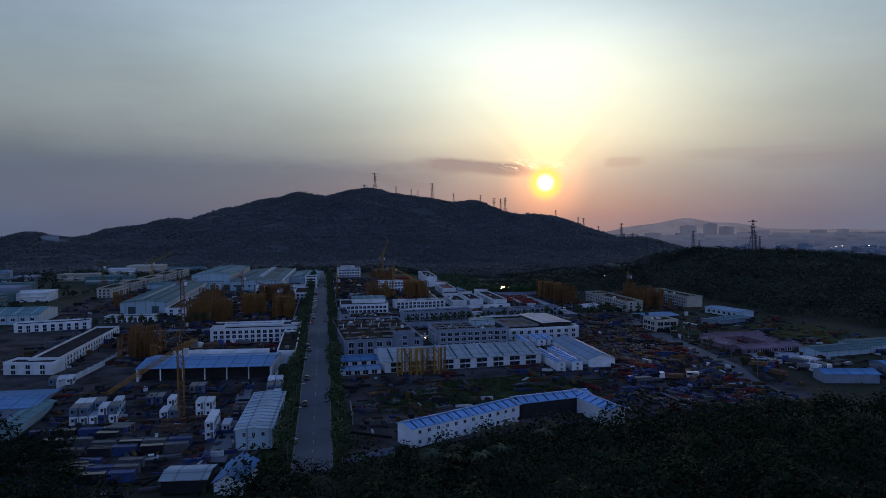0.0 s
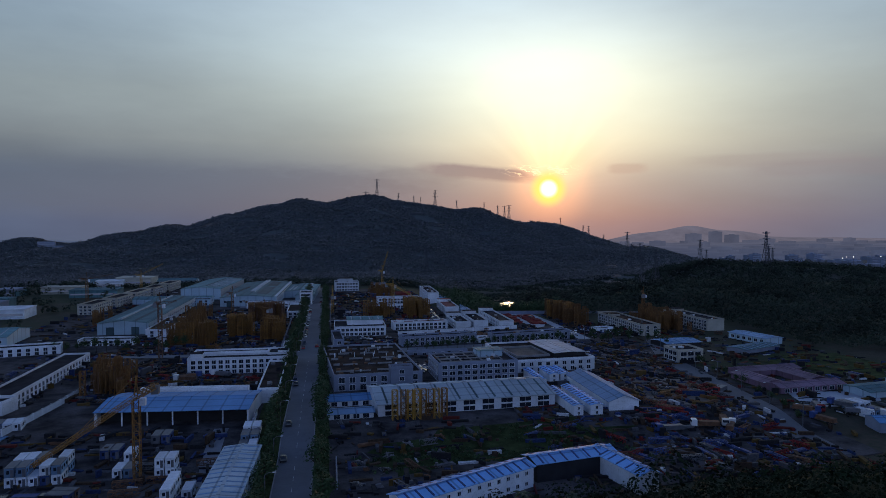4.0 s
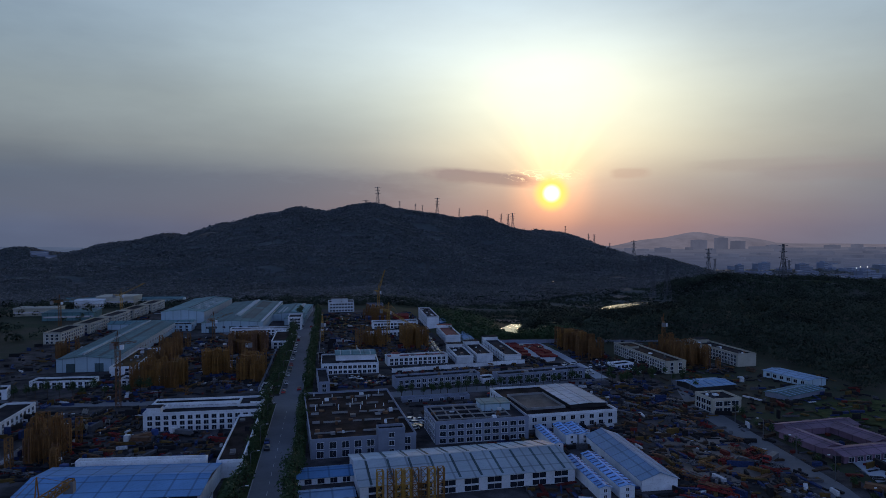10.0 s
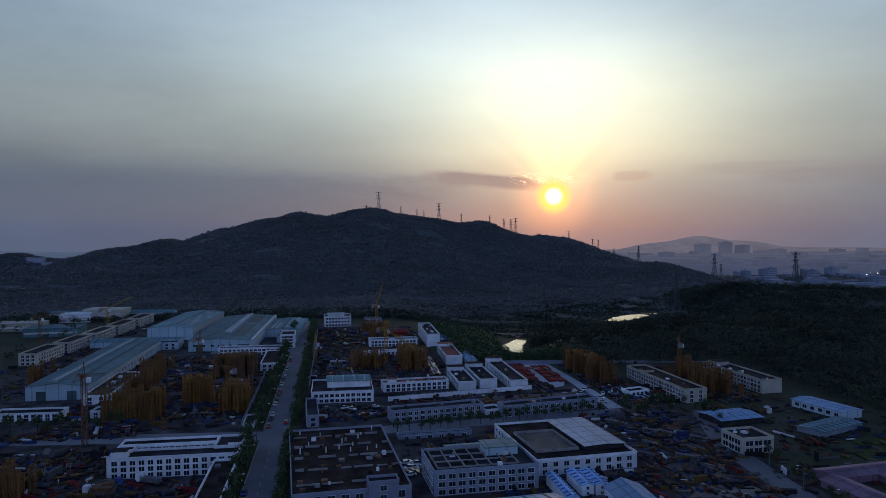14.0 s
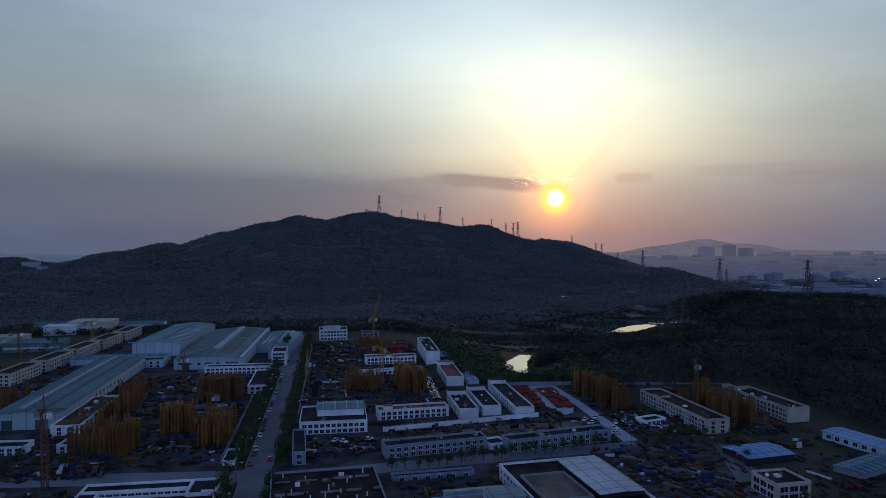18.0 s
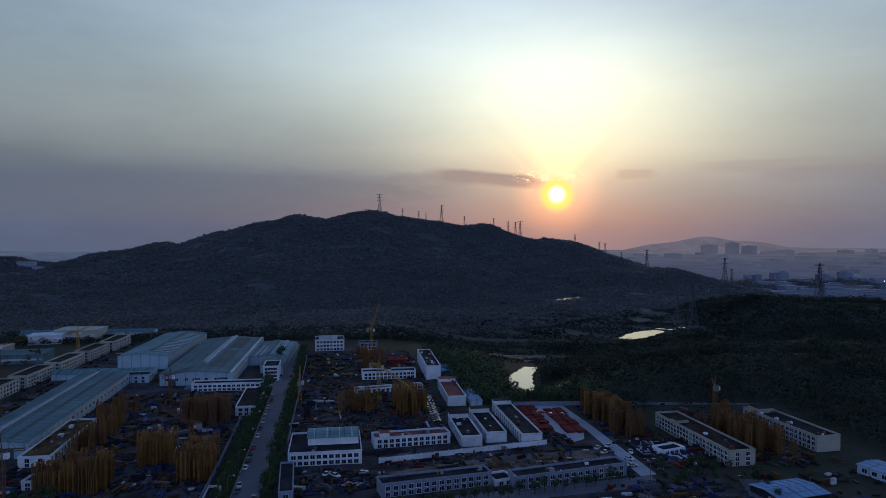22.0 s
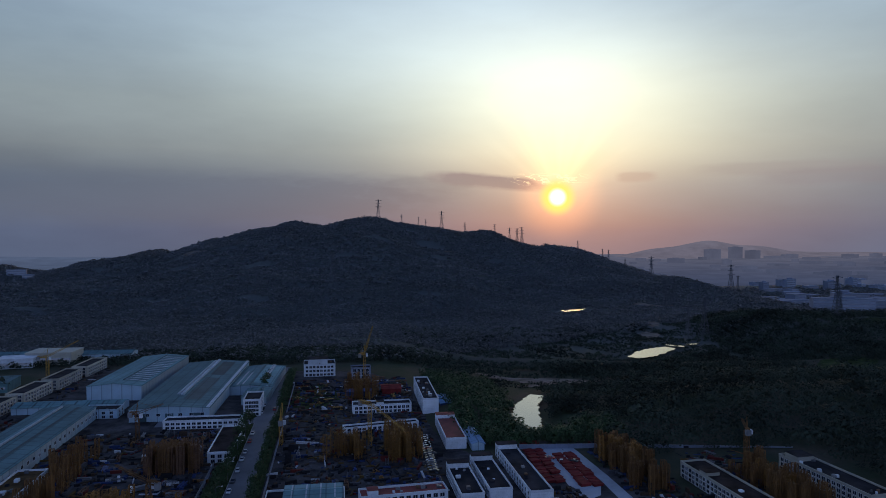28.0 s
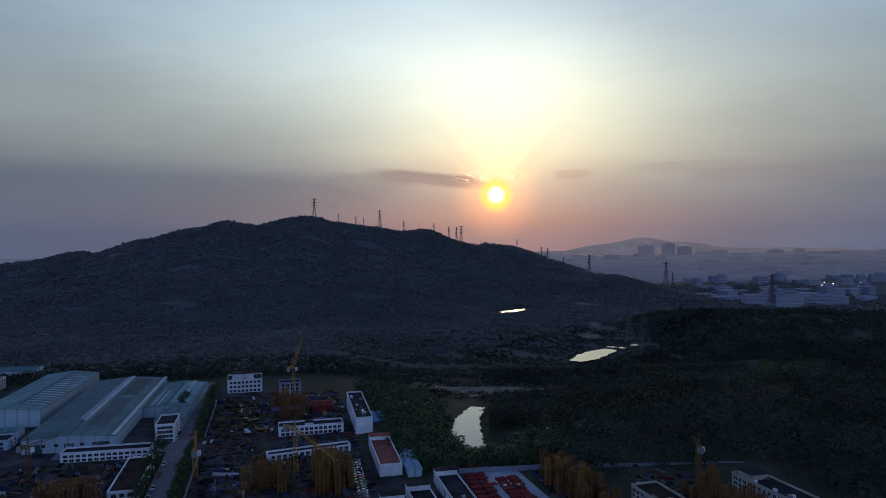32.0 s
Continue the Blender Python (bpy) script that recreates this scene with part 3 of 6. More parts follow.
def shed(name, x, y, w, d, eave, rise, rot=0, axis="x", wall="pale", roof="teal", label="", skylights=0, sky="whiteroof", front=0, right=0, left=0,
         win=(2.2, 1.6), storeys=1, doors=0, over=0.5, category="shed", monitor=None, z=0.0, group="", open_front=False, bands=()):
    """A gabled hall; axis is the way of its ridge."""
    r = root(name, x, y, z, rot, label, category, group)
    eave = eave - min(yard_level(x, y), 0.34 * eave)
    FOOT.append((x, y, w, d, rot))
    bm = bmesh.new()
    y0 = 0.0
    if open_front:
        y0 = min(d * 0.25, 5.0)
        for k in range(7):
            u = 0.2 + (w - 0.4) * k / 6
            cb = bmesh.new()
            box(cb, u - 0.2, 0.3, 0, u + 0.2, 0.7, eave)
            part("column", cb, M["white"], r)
    if axis == "x":
        pr = [(y0, 0), (d, 0), (d, eave), (d / 2, eave + rise), (y0, eave + rise * y0 / (d / 2))]
        a = [bm.verts.new((0, p, q)) for p, q in pr]
        b = [bm.verts.new((w, p, q)) for p, q in pr]
    else:
        pr = [(0, 0), (w, 0), (w, eave), (w / 2, eave + rise), (0, eave)]
        a = [bm.verts.new((p, y0, q)) for p, q in pr]
        b = [bm.verts.new((p, d, q)) for p, q in pr]
    bm.faces.new(a)
    bm.faces.new(b[::-1])
    for i in range(5):
        bm.faces.new((a[i], a[(i + 1) % 5], b[(i + 1) % 5], b[i]))
    # behind an open front the wall is painted near-black as inner shade
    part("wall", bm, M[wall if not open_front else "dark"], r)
    if open_front:
        for u in (-0.3, w + 0.02):
            boxpart("side_wall", (u, 0, 0, u + 0.28, d, eave), M[wall], r)
    span = d if axis == "x" else w
    run = w if axis == "x" else d
    slope = rise / (span / 2)
    for sgn in (0, 1):
        bm = bmesh.new()
        t = 0.18

        def pt(u, v, lift):
            zz = eave + rise - slope * abs(v - span / 2) + lift + 0.04
            return (u, v, zz) if axis == "x" else (v, u, zz)
        v0, v1 = (-over, span / 2) if sgn == 0 else (span / 2, span + over)
        q = [bm.verts.new(pt(u, v, l)) for l in (0, t) for u, v in ((-over, v0), (run + over, v0), (run + over, v1), (-over, v1))]
        for f in ((3, 2, 1, 0), (4, 5, 6, 7), (0, 1, 5, 4), (1, 2, 6, 5), (2, 3, 7, 6), (3, 0, 4, 7)):
            bm.faces.new([q[i] for i in f])
        rp = part("roof_panel", bm, M[roof], r)
        for k in range(skylights):
            bm = bmesh.new()
            u = run * (k + 0.5) / skylights
            hw = max(0.25, run / skylights * 0.05)
            va, vb = v0 + (v1 - v0) * 0.06, v0 + (v1 - v0) * 0.94
            q = [bm.verts.new(pt(uu, v, l)) for l in (t - 0.02, t + 0.12) for uu, v in ((u - hw, va), (u + hw, va), (u + hw, vb), (u - hw, vb))]
            for f in ((3, 2, 1, 0), (4, 5, 6, 7), (0, 1, 5, 4), (1, 2, 6, 5), (2, 3, 7, 6), (3, 0, 4, 7)):
                bm.faces.new([q[i] for i in f])
            part("roof_rib", bm, M[sky], rp)
    for v0, v1, u0, u1, kind, lift in bands:
        bm = bmesh.new()
        q = [bm.verts.new(pt(run * u, span * v, l)) for l in (t - 0.03, t + lift) for u, v in ((u0, v0), (u1, v0), (u1, v1), (u0, v1))]
        for f in ((3, 2, 1, 0), (4, 5, 6, 7), (0, 1, 5, 4), (1, 2, 6, 5), (2, 3, 7, 6), (3, 0, 4, 7)):
            bm.faces.new([q[i] for i in f])
        part("roof_sheet", bm, M[kind], r)
    bm = bmesh.new()
    if axis == "x":
        box(bm, -over, d / 2 - 0.4, eave + rise + 0.15, w + over, d / 2 + 0.4, eave + rise + 0.32)
    else:
        box(bm, w / 2 - 0.4, -over, eave + rise + 0.15, w / 2 + 0.4, d + over, eave + rise + 0.32)
    part("ridge_cap", bm, M[roof], r)
    if monitor:
        mw, mh, m0, m1 = monitor
        bm = bmesh.new()
        if axis == "y":
            box(bm, w / 2 - mw / 2, d * m0, eave + rise - mw / 2 * slope, w / 2 + mw / 2, d * m1, eave + rise + mh)
        else:
            box(bm, w * m0, d / 2 - mw / 2, eave + rise - mw / 2 * slope, w * m1, d / 2 + mw / 2, eave + rise + mh)
        part("roof_monitor", bm, M["whiteroof"], r, "long raised roof vent")
    for side, n in (("F", front), ("R", right), ("L", left)):
        if n:
            facade(r, side, w, d, eave, storeys, n, *win)
    for k in range(doors):
        u = w * (k + 0.5) / doors
        boxpart("door", (u - 2.2, -0.1, 0, u + 2.2, -0.02, min(4.5, eave - 0.6)), M["dark_steel"], r, "dark roller door")
    return r


def west_side():
    shed("workshop_shed", -67, 270, 48, 25, 7.2, 1.4, -4, "x", "white", "blue", "wide open-fronted workshop with a blue metal roof", open_front=True)
    block("office_block", -53, 345.5, 42, 9, 10, 0, 3, front=14, right=3, label="white three-storey office block with rows of windows", stair=(1, 1, 5, 4, 2.5))
    block("office_wing", -18.5, 292, 7.5, 52, 8.5, 0, 3, right=16, front=0, deck="rust_deck", label="white wing along the street with diamond windows", units=5)
    block("courtyard_block", -53, 360, 32.8, 7, 10, 0, 3, front=14, label="white block closing the office courtyard")
    block("office_annex", -53, 353.2, 6, 6.6, 10, 0, 3, left=2, label="white side wing closing the office courtyard")
    block("office_annex", -20, 353.2, 9, 14, 10, 0, 3, right=4, label="white side wing of the office beside the street", stair=(4.5, 1, 4, 4, 1.8))
    block("gate_lodge", -16.3, 400, 4.6, 15, 3.4, 0, 1, right=4, label="low white lodge beside the street corner")
    block("long_workshop", -121, 292, 19, 9, 7.6, -10, 2, front=3, label="white workshop block with a flat dark roof", deck="deck")
    block("workshop_wing", -114, 297, 11, 83, 7.5, 0, 2, right=22, label="long white workshop wing with a pale roof edge", deck="deck")
    block("low_office", -84, 426, 24, 8, 5.5, -6, 2, front=8, label="low white office with dark window bays")
    block("low_office", -124, 427, 28, 9, 5.5, -2, 2, front=9, label="low white office with a flat roof")
    shed("long_hall", -125.5, 464, 28, 142, 9.5, 1.6, -0.5, "y", "pale", "steel", "long pale metal hall with a raised roof vent", front=0, right=24, doors=2,
         bands=((0.40, 0.44, 0.03, 0.97, "whiteroof", 0.9), (0.45, 0.74, 0.02, 0.98, "dark_steel", 0.06), (0.28, 0.39, 0.04, 0.96, "teal", 0.06)))
    block("gate_house", -96, 452, 12, 56, 7, 0, 2, front=2, right=16, label="white works house with a weed-grown brown roof", deck="ochre_deck", units=14)
    ribs = tuple((0.58, 0.95, 0.12 + 0.055 * k, 0.135 + 0.055 * k, "whiteroof", 0.12) for k in range(15))
    shed("assembly_hall", -116, 650, 33, 104, 11.8, 1.8, -4, "y", "pale", "teal", "large green-roofed assembly hall", bands=((0.55, 0.57, 0.1, 0.97, "dark_steel", 0.3), (0.58, 0.95, 0.1, 0.97, "steel", 0.06)) + ribs)
    shed("assembly_hall", -76, 595, 43, 138, 9.8, 1.6, -2, "y", "pale", "steel", "wide pale assembly hall with white roof vents", doors=3, front=7,
         bands=((0.50, 0.54, 0.18, 0.98, "whiteroof", 1.1), (0.44, 0.47, 0.2, 0.98, "whiteroof", 0.7), (0.58, 0.80, 0.12, 0.55, "dark_steel", 0.06), (0.60, 0.80, 0.62, 0.95, "dark_steel", 0.06), (0.96, 1.0, 0.0, 1.0, "whiteroof", 0.5)))
    shed("assembly_hall", -33, 652, 29, 68, 8.0, 1.4, -3, "y", "pale", "steel", "pale assembly hall with translucent roof strips",
         bands=((0.2, 0.24, 0.05, 0.7, "whiteroof", 0.1), (0.32, 0.36, 0.05, 0.6, "whiteroof", 0.1), (0.7, 0.78, 0.3, 0.97, "whiteroof", 0.8), (0.55, 0.97, 0.1, 0.97, "teal", 0.05)))
    shed("side_hall", -20, 625, 15, 24, 7.2, 1.2, -3, "y", "pale", "steel", "pale hall beside the street")
    block("hall_annex", -104, 606, 19, 12, 8, -2, 2, front=4, right=2, wall="pale", label="pale annex before the assembly hall", units=2)
    shed("link_hall", -147, 621, 60, 15, 6, 1.4, -2, "x", "pale", "teal", "low hall with a ribbed pale green roof", skylights=8, sky="dark_steel")
    block("yard_office", -54, 577, 40, 9, 7.5, -2, 2, front=14, win=(2.0, 1.3), label="white two-storey yard office with long window bands")
    block("yard_office", -21, 518, 11, 44, 8, 0, 2, right=12, front=3, label="white office with a red-brown flat roof", deck="rust_deck")
    block("street_house", -15.5, 599, 9.5, 20, 12.5, 0, 4, front=4, right=7, label="white four-storey house at the street corner", deck="deck")
    for k in range(5):
        block("apartment_block", -168 + 4 * k, 560 + 42 * k, 11, 36, 10.5, -4, 3, right=10, front=3, wall="cream", label="cream three-storey workers' block", group="row of workers' blocks")


def east_side():
    global OLD, CONCRETE, BROWN
    shed("dormitory", 24, 187, 40, 7, 5.4, 1.0, 28, "x", "white", "cabinroof", "two-storey white cabin dormitory with a pale blue roof", skylights=13, sky="bluesteel", front=12, win=(1.1, 1.0), storeys=2)
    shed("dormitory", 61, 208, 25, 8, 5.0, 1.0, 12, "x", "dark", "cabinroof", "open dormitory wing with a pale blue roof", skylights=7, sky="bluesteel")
    shed("dormitory", 84, 196, 6, 22, 5.0, 1.0, 14, "y", "white", "cabinroof", "short dormitory wing with a pale blue roof", skylights=6, sky="bluesteel")
    shed("factory_hall", 23.5, 267.5, 64, 28, 6.2, 2.6, 4.5, "x", "white", "whiteroof", "white factory hall with dark ribs across its roof", skylights=10, sky="dark_steel", front=9, storeys=2, win=(4.4, 1.6))
    OLD = block("old_factory", 9, 305, 35, 66, 9.5, 4, 2, front=8, left=0, wall="grey", deck="rust_deck", win=(2.4, 2.2), label="grey old factory with a brown weathered roof", units=26)
    block("factory_stair", 31, 305, 9, 5, 12, 4, 3, front=1, wall="grey", label="grey stair tower on the old factory")
    CONCRETE = block("concrete_block", 51.5, 314, 34, 22, 11, 3, 3, front=10, left=6, wall="grey", win=(2.3, 1.6), label="grey concrete factory block with an unfinished roof", units=12)
    BROWN = block("brown_roof_factory", 87.8, 326, 37, 45, 8.6, 5, 2, front=9, left=12, wall="white", deck="rust_deck", label="white factory with a worn brown roof")
    shed("gable_shed", 103.5, 262, 11, 44, 5, 2.0, 0, "y", "white", "lightblue", "narrow shed with a pale blue gabled roof")
    block("long_grey_block", 45.5, 399, 42, 8, 8, 9, 2, front=14, wall="grey", deck="deck", label="long grey factory with small windows", units=6)
    block("long_grey_block", 95, 399, 47, 8, 8, 11, 2, front=15, wall="grey", deck="deck", label="long grey factory with small windows", units=4)
    block("court_block", 10.5, 437, 29.5, 28, 8.6, 0, 2, front=11, label="white factory house with a pale roof house", units=6)
    shed("roof_canopy", 18, 448, 21, 14, 10.8, 0.5, 0, "x", "white", "teal", "pale green roof house on the white factory", skylights=4)
    block("two_storey_office", 46, 455, 34, 9, 7.5, 5, 2, front=12, right=3, deck="red_deck", units=8, label="white two-storey office with a red roof deck", stair=(3, 2, 4, 4, 2))
    for x, y, d in ((84, 452, 36), (96, 456, 40), (111, 451, 59)):
        block("row_factory", x, y, 9.2, d, 7.6, 0.5, 2, left=14, front=0, units=5, label="narrow white factory with a dark flat roof", group="row of narrow white factories", stair=(0, d - 5, 9.2, 5, 2.2))
    block("row_factory", 89, 522, 10, 44, 8.4, -1, 3, left=14, deck="red_deck", label="narrow white factory with a red flat roof", stair=(0, 38, 10, 5, 2.0))
    block("row_factory", 86, 588, 9, 60, 12, -1, 4, left=16, units=22, label="tall narrow white factory with a cluttered roof")
    block("yard_office", 46, 594, 34, 10, 8, 1, 2, front=13, label="white two-storey office among the crane yards", stair=(14, 0, 4, 5, 2))
    block("yard_office", 41, 554, 40, 6, 5.5, 10, 2, front=14, label="long low white office with window bands")
    block("head_office", 13.5, 702, 22.5, 18, 12, 2, 3, front=8, units=6, label="white office house at the end of the street", stair=(3, 4, 14, 10, 3.5))
    block("beige_factory", 186, 411, 11.5, 60, 9.5, 3, 3, left=22, front=2, wall="cream", deck="rust_deck", label="long cream factory with square windows", stair=(1, 42, 6, 5, 1.5), units=4)
    block("beige_factory", 233, 422, 11.5, 50, 10.0, 4, 3, left=18, wall="cream", deck="deck", label="long cream factory with a blue-roofed roof house", stair=(1.5, 40, 8, 8, 2.2), units=10)
    block("frame_house", 168.5, 336, 13, 13, 9.0, 3, 2, front=3, left=3, wall="cream", win=(3.2, 1.9), label="cream frame house with large dark openings", units=4)


west_side()
east_side()


def roof_works():
    """Broken wall rows and bare beams on the unfinished roofs."""
    r = random.Random(77)
    ROOF_OLD, ROOF_CON, ROOF_BROWN = 9.5 - 0.9 - 2.8 + 0.1, 11 - 0.9 - 2.8 + 0.1, 8.6 - 0.9 - 2.618 + 0.1
    for v in (8, 21, 33, 45, 57):
        u = 1.5
        while u < 33:
            L = r.uniform(2.5, 7)
            boxpart("wall_stub", (u, v, ROOF_OLD, min(34.5, u + L), v + 0.3, ROOF_OLD + r.uniform(0.35, 0.9)), M["kerb"], OLD, "broken pale wall stub on the roof")
            u += L + r.uniform(0.5, 5)
    for k in range(14):
        u, v = r.uniform(3, 33), r.uniform(36, 63)
        boxpart("roof_post", (u, v, ROOF_OLD, u + 0.35, v + 0.35, ROOF_OLD + r.uniform(1.0, 2.2)), M["white"], OLD, "bare pale concrete post")
    for k in range(7):
        boxpart("beam", (1.5 + k * 4.4, 2.2, ROOF_CON + 0.4, 1.85 + k * 4.4, 20, ROOF_CON + 0.8), M["kerb"], CONCRETE, "bare concrete roof beam")
    for v in (2.2, 8, 14, 19.8):
        boxpart("beam", (1.5, v, ROOF_CON + 0.4, 28.2, v + 0.35, ROOF_CON + 0.82), M["kerb"], CONCRETE, "bare concrete roof beam")
    boxpart("roof_house", (20, 12.5, ROOF_CON, 31, 20.5, ROOF_CON + 2.6), M["pale"], CONCRETE)
    boxpart("house_roof", (19.6, 12.1, ROOF_CON + 2.6, 31.4, 20.9, ROOF_CON + 2.9), M["teal"], CONCRETE, "pale green roof house cover")
    for q in ((3, 8, 19, 8.4), (3, 31, 19, 31.4), (3, 8.4, 3.4, 31), (18.6, 8.4, 19, 31)):
        boxpart("court_wall", (q[0], q[1], ROOF_BROWN, q[2], q[3], ROOF_BROWN + 0.9), M["kerb"], BROWN)
    boxpart("court_floor", (3.4, 8.4, ROOF_BROWN, 18.6, 31, ROOF_BROWN + 0.1), M["earth"], BROWN, "brown sunken roof court")


# ---- more sheds and huts ----
def west_details():
    shed("cabin_dormitory", -23, 194, 9.5, 40, 5.6, 0.5, -2, "y", "pale", "whiteroof", "two-storey pale cabin dormitory beside the street", skylights=12, sky="lightblue", front=3, right=10, win=(1.0, 1.2), storeys=2)
    shed("blue_hut", -24, 163, 6.5, 14, 3.2, 1.8, -8, "y", "white", "blue", "small hut with a bright blue gabled roof")
    shed("open_canopy", -36, 166, 10, 9, 3.2, 0.6, -4, "x", "dark", "whiteroof", "low canopy with a pale metal roof")
    shed("blue_roof_shed", -112, 238, 22, 24, 3.2, 0.8, 0, "x", "grey", "blue", "wide shed with a dark blue metal roof")
    shed("green_roof_shed", -93, 212, 6, 36, 2.6, 0.6, 0, "y", "pale", "teal", "long shed with a green metal roof")
    shed("teal_roof_hall", -222, 428, 62, 34, 8, 2.4, 3, "x", "pale", "teal", "wide hall with a green metal roof", skylights=7, front=12)
    block("long_white_block", -160, 398, 36, 10, 7, 14, 2, front=9, right=3, label="white two-storey block beside the green hall")
    block("long_white_block", -185, 330, 42, 10, 6, 6, 2, front=10, label="white two-storey block in the western works")
    shed("back_hall", -240, 800, 110, 18, 7, 1.6, -2, "x", "pale", "steel", "long hall at the foot of the hill")
    block("gable_wall", -60, 297, 38, 3, 8.6, -4, 2, label="dark wall block behind the workshop", deck="deck", wall="white")


def east_details():
    shed("small_house", 6, 282, 17, 9, 3.2, 1.2, 4, "x", "white", "blue", "small house with a blue metal roof", front=4)
    shed("small_house", 7, 266, 15, 7, 2.8, 0.8, 4, "x", "white", "lightblue", "small house with a pale blue roof", front=4)
    for x, y, w, d in ((89.2, 258, 3.4, 27), (95.2, 258, 4.4, 29), (89.2, 298, 3.2, 21), (96.5, 307, 4.0, 13.5), (101.2, 307, 4.0, 13.5)):
        shed("cabin_row", x, y, w, d, 5.2, 0.5, 1, "y", "white", "cabinroof", "row of stacked white cabins with a ribbed pale blue roof", skylights=int(d / 2.6), sky="bluesteel", group="cabin rows", right=6, front=1, win=(1.0, 1.0), storeys=2, over=0.3)
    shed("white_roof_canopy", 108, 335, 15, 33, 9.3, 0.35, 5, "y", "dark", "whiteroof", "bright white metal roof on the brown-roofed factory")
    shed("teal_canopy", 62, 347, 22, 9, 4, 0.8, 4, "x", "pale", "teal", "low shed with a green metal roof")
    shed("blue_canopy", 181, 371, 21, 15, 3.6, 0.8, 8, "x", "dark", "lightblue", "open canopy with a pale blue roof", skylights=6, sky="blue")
    shed("low_red_house", 178, 274, 30, 9, 3.4, 1.0, 6, "x", "purple", "purple", "low house with a faded red roof round a court", front=8)
    shed("low_red_house", 180, 303, 30, 9, 3.4, 1.0, 6, "x", "purple", "purple", "low house with a faded red roof round a court")
    shed("low_red_house", 177, 283, 9, 20, 3.4, 1.0, 6, "y", "purple", "purple", "low house with a faded red roof round a court")
    shed("low_red_house", 199, 286, 9, 20, 3.4, 1.0, 6, "y", "purple", "purple", "low house with a faded red roof round a court")
    shed("blue_shed", 184, 232, 20, 9, 3.4, 1.0, -12, "x", "grey", "blue", "low shed with a bright blue roof")
    shed("blue_shed", 218, 240, 18, 9, 3.4, 1.0, 4, "x", "grey", "blue", "low shed with a bright blue roof")
    shed("grey_shed", 206, 262, 26, 12, 3.6, 0.8, 8, "x", "pale", "steel", "low shed with a grey metal roof")
    shed("grey_shed", 232, 268, 30, 14, 4, 0.8, 8, "x", "pale", "steel", "low shed with a grey metal roof")
    shed("pale_blue_shed", 238, 372, 12, 26, 5, 0.6, 14, "y", "pale", "lightblue", "narrow shed with a pale blue roof", left=6)
    shed("pale_blue_shed", 212, 350, 28, 11, 3, 0.5, 22, "x", "grey", "steel", "low shed with a dull blue-grey roof", skylights=8, sky="lightblue")
    shed("red_roof_shed", 66, 640, 12, 14, 5, 1, 0, "x", "red", "red", "small shed clad in red metal")
    shed("blue_tarp_shed", 43, 636, 16, 8, 5, 0.6, 0, "x", "bluesteel", "bluesteel", "stack covered with dark blue sheets")
    shed("link_shed", 101, 518, 6, 26, 5, 1.0, -1, "y", "pale", "lightblue", "narrow lean-to with a pale blue roof")
    shed("blue_lean_to", 98, 600, 7, 22, 4, 0.6, 0, "y", "bluesteel", "blue", "low lean-to with a blue roof")
    block("frame_tower", 47, 690, 14, 10, 11, 0, 3, front=4, wall="grey", label="unfinished grey concrete frame house", win=(2.2, 2.2))
    block("long_wall_house", 46, 374, 30, 4, 3, 4, 1, front=6, label="low white row before the grey factories", wall="grey")
    block("gate_block", 10, 397, 5, 31, 8, 3, 2, left=8, front=1, wall="grey", label="grey side wing of the walled car yard")
    block("low_link", 88, 404, 8, 8, 4, 14, 1, front=2, wall="white", label="low white link between grey factories")
    block("site_hut", 166, 428, 12, 7, 3.6, 16, 1, front=4, wall="white", label="low white hut in a concrete forecourt")


west_details()
east_details()


# ---- water, bare earth, paths ----
def blob_outline(pts, w, n, seed, rough=0.25):
    """An uneven outline round a broken line."""
    r = random.Random(seed)
    left, right = [], []
    for i in range(n):
        t = i / (n - 1) * (len(pts) - 1)
        k = min(int(t), len(pts) - 2)
        a, b = Vector(pts[k]), Vector(pts[k + 1])
        p, d = a.lerp(b, t - k), (b - a).normalized()
        q = Vector((-d.y, d.x))
        ww = w * (0.3 + 0.7 * math.sin(math.pi * (0.1 + 0.8 * i / (n - 1))))
        left.append(tuple(p + q * ww * r.uniform(1 - rough, 1 + rough)))
        right.append(tuple(p - q * ww * r.uniform(1 - rough, 1 + rough)))
    return right + left[::-1]


def water_material():
    m = bpy.data.materials.new("still_water")
    m.use_nodes = True
    g = Nodes(m.node_tree)
    co = g.add("ShaderNodeTexCoord").outputs["Object"]
    n = g.add("ShaderNodeTexNoise", {"Vector": co, "Scale": 1.5, "Detail": 3.0})
    p = g.add("ShaderNodeBsdfPrincipled", {"Base Color": (0.03, 0.035, 0.03, 1), "Roughness": 0.06, "Specular IOR Level": 1.0, "IOR": 1.6})
    g.put(p.inputs["Normal"], g.add("ShaderNodeBump", {"Strength": 0.04, "Distance": 0.1, "Height": n}))
    g.add("ShaderNodeOutputMaterial", [p])
    return m


M["water"] = water_material()
M["earth"] = mat("bare_pale_earth", (0.20, 0.165, 0.135), 0.95, 0.4, 0.08, 0.3, dirt=0.7, spec=0.05)
roof_works()
M["field"] = mat("rough_grass", (0.045, 0.06, 0.022), 0.95, 0.5, 0.2, 0.3, dirt=0.7, spec=0.05)


def pond(name, pts, w, z, n, seed, label):
    bm = bmesh.new()
    bm.faces.new([bm.verts.new((x, y, z)) for x, y in blob_outline(pts, w, n, seed, 0.14)])
    bmesh.ops.triangulate(bm, faces=bm.faces)
    tagged(new(name, mesh(bm, M["water"], name)), label, "pond", kind="structure")


pond("water_pond", POND, 8.6, -5.0, 44, 4, "still pond reflecting the bright evening sky")
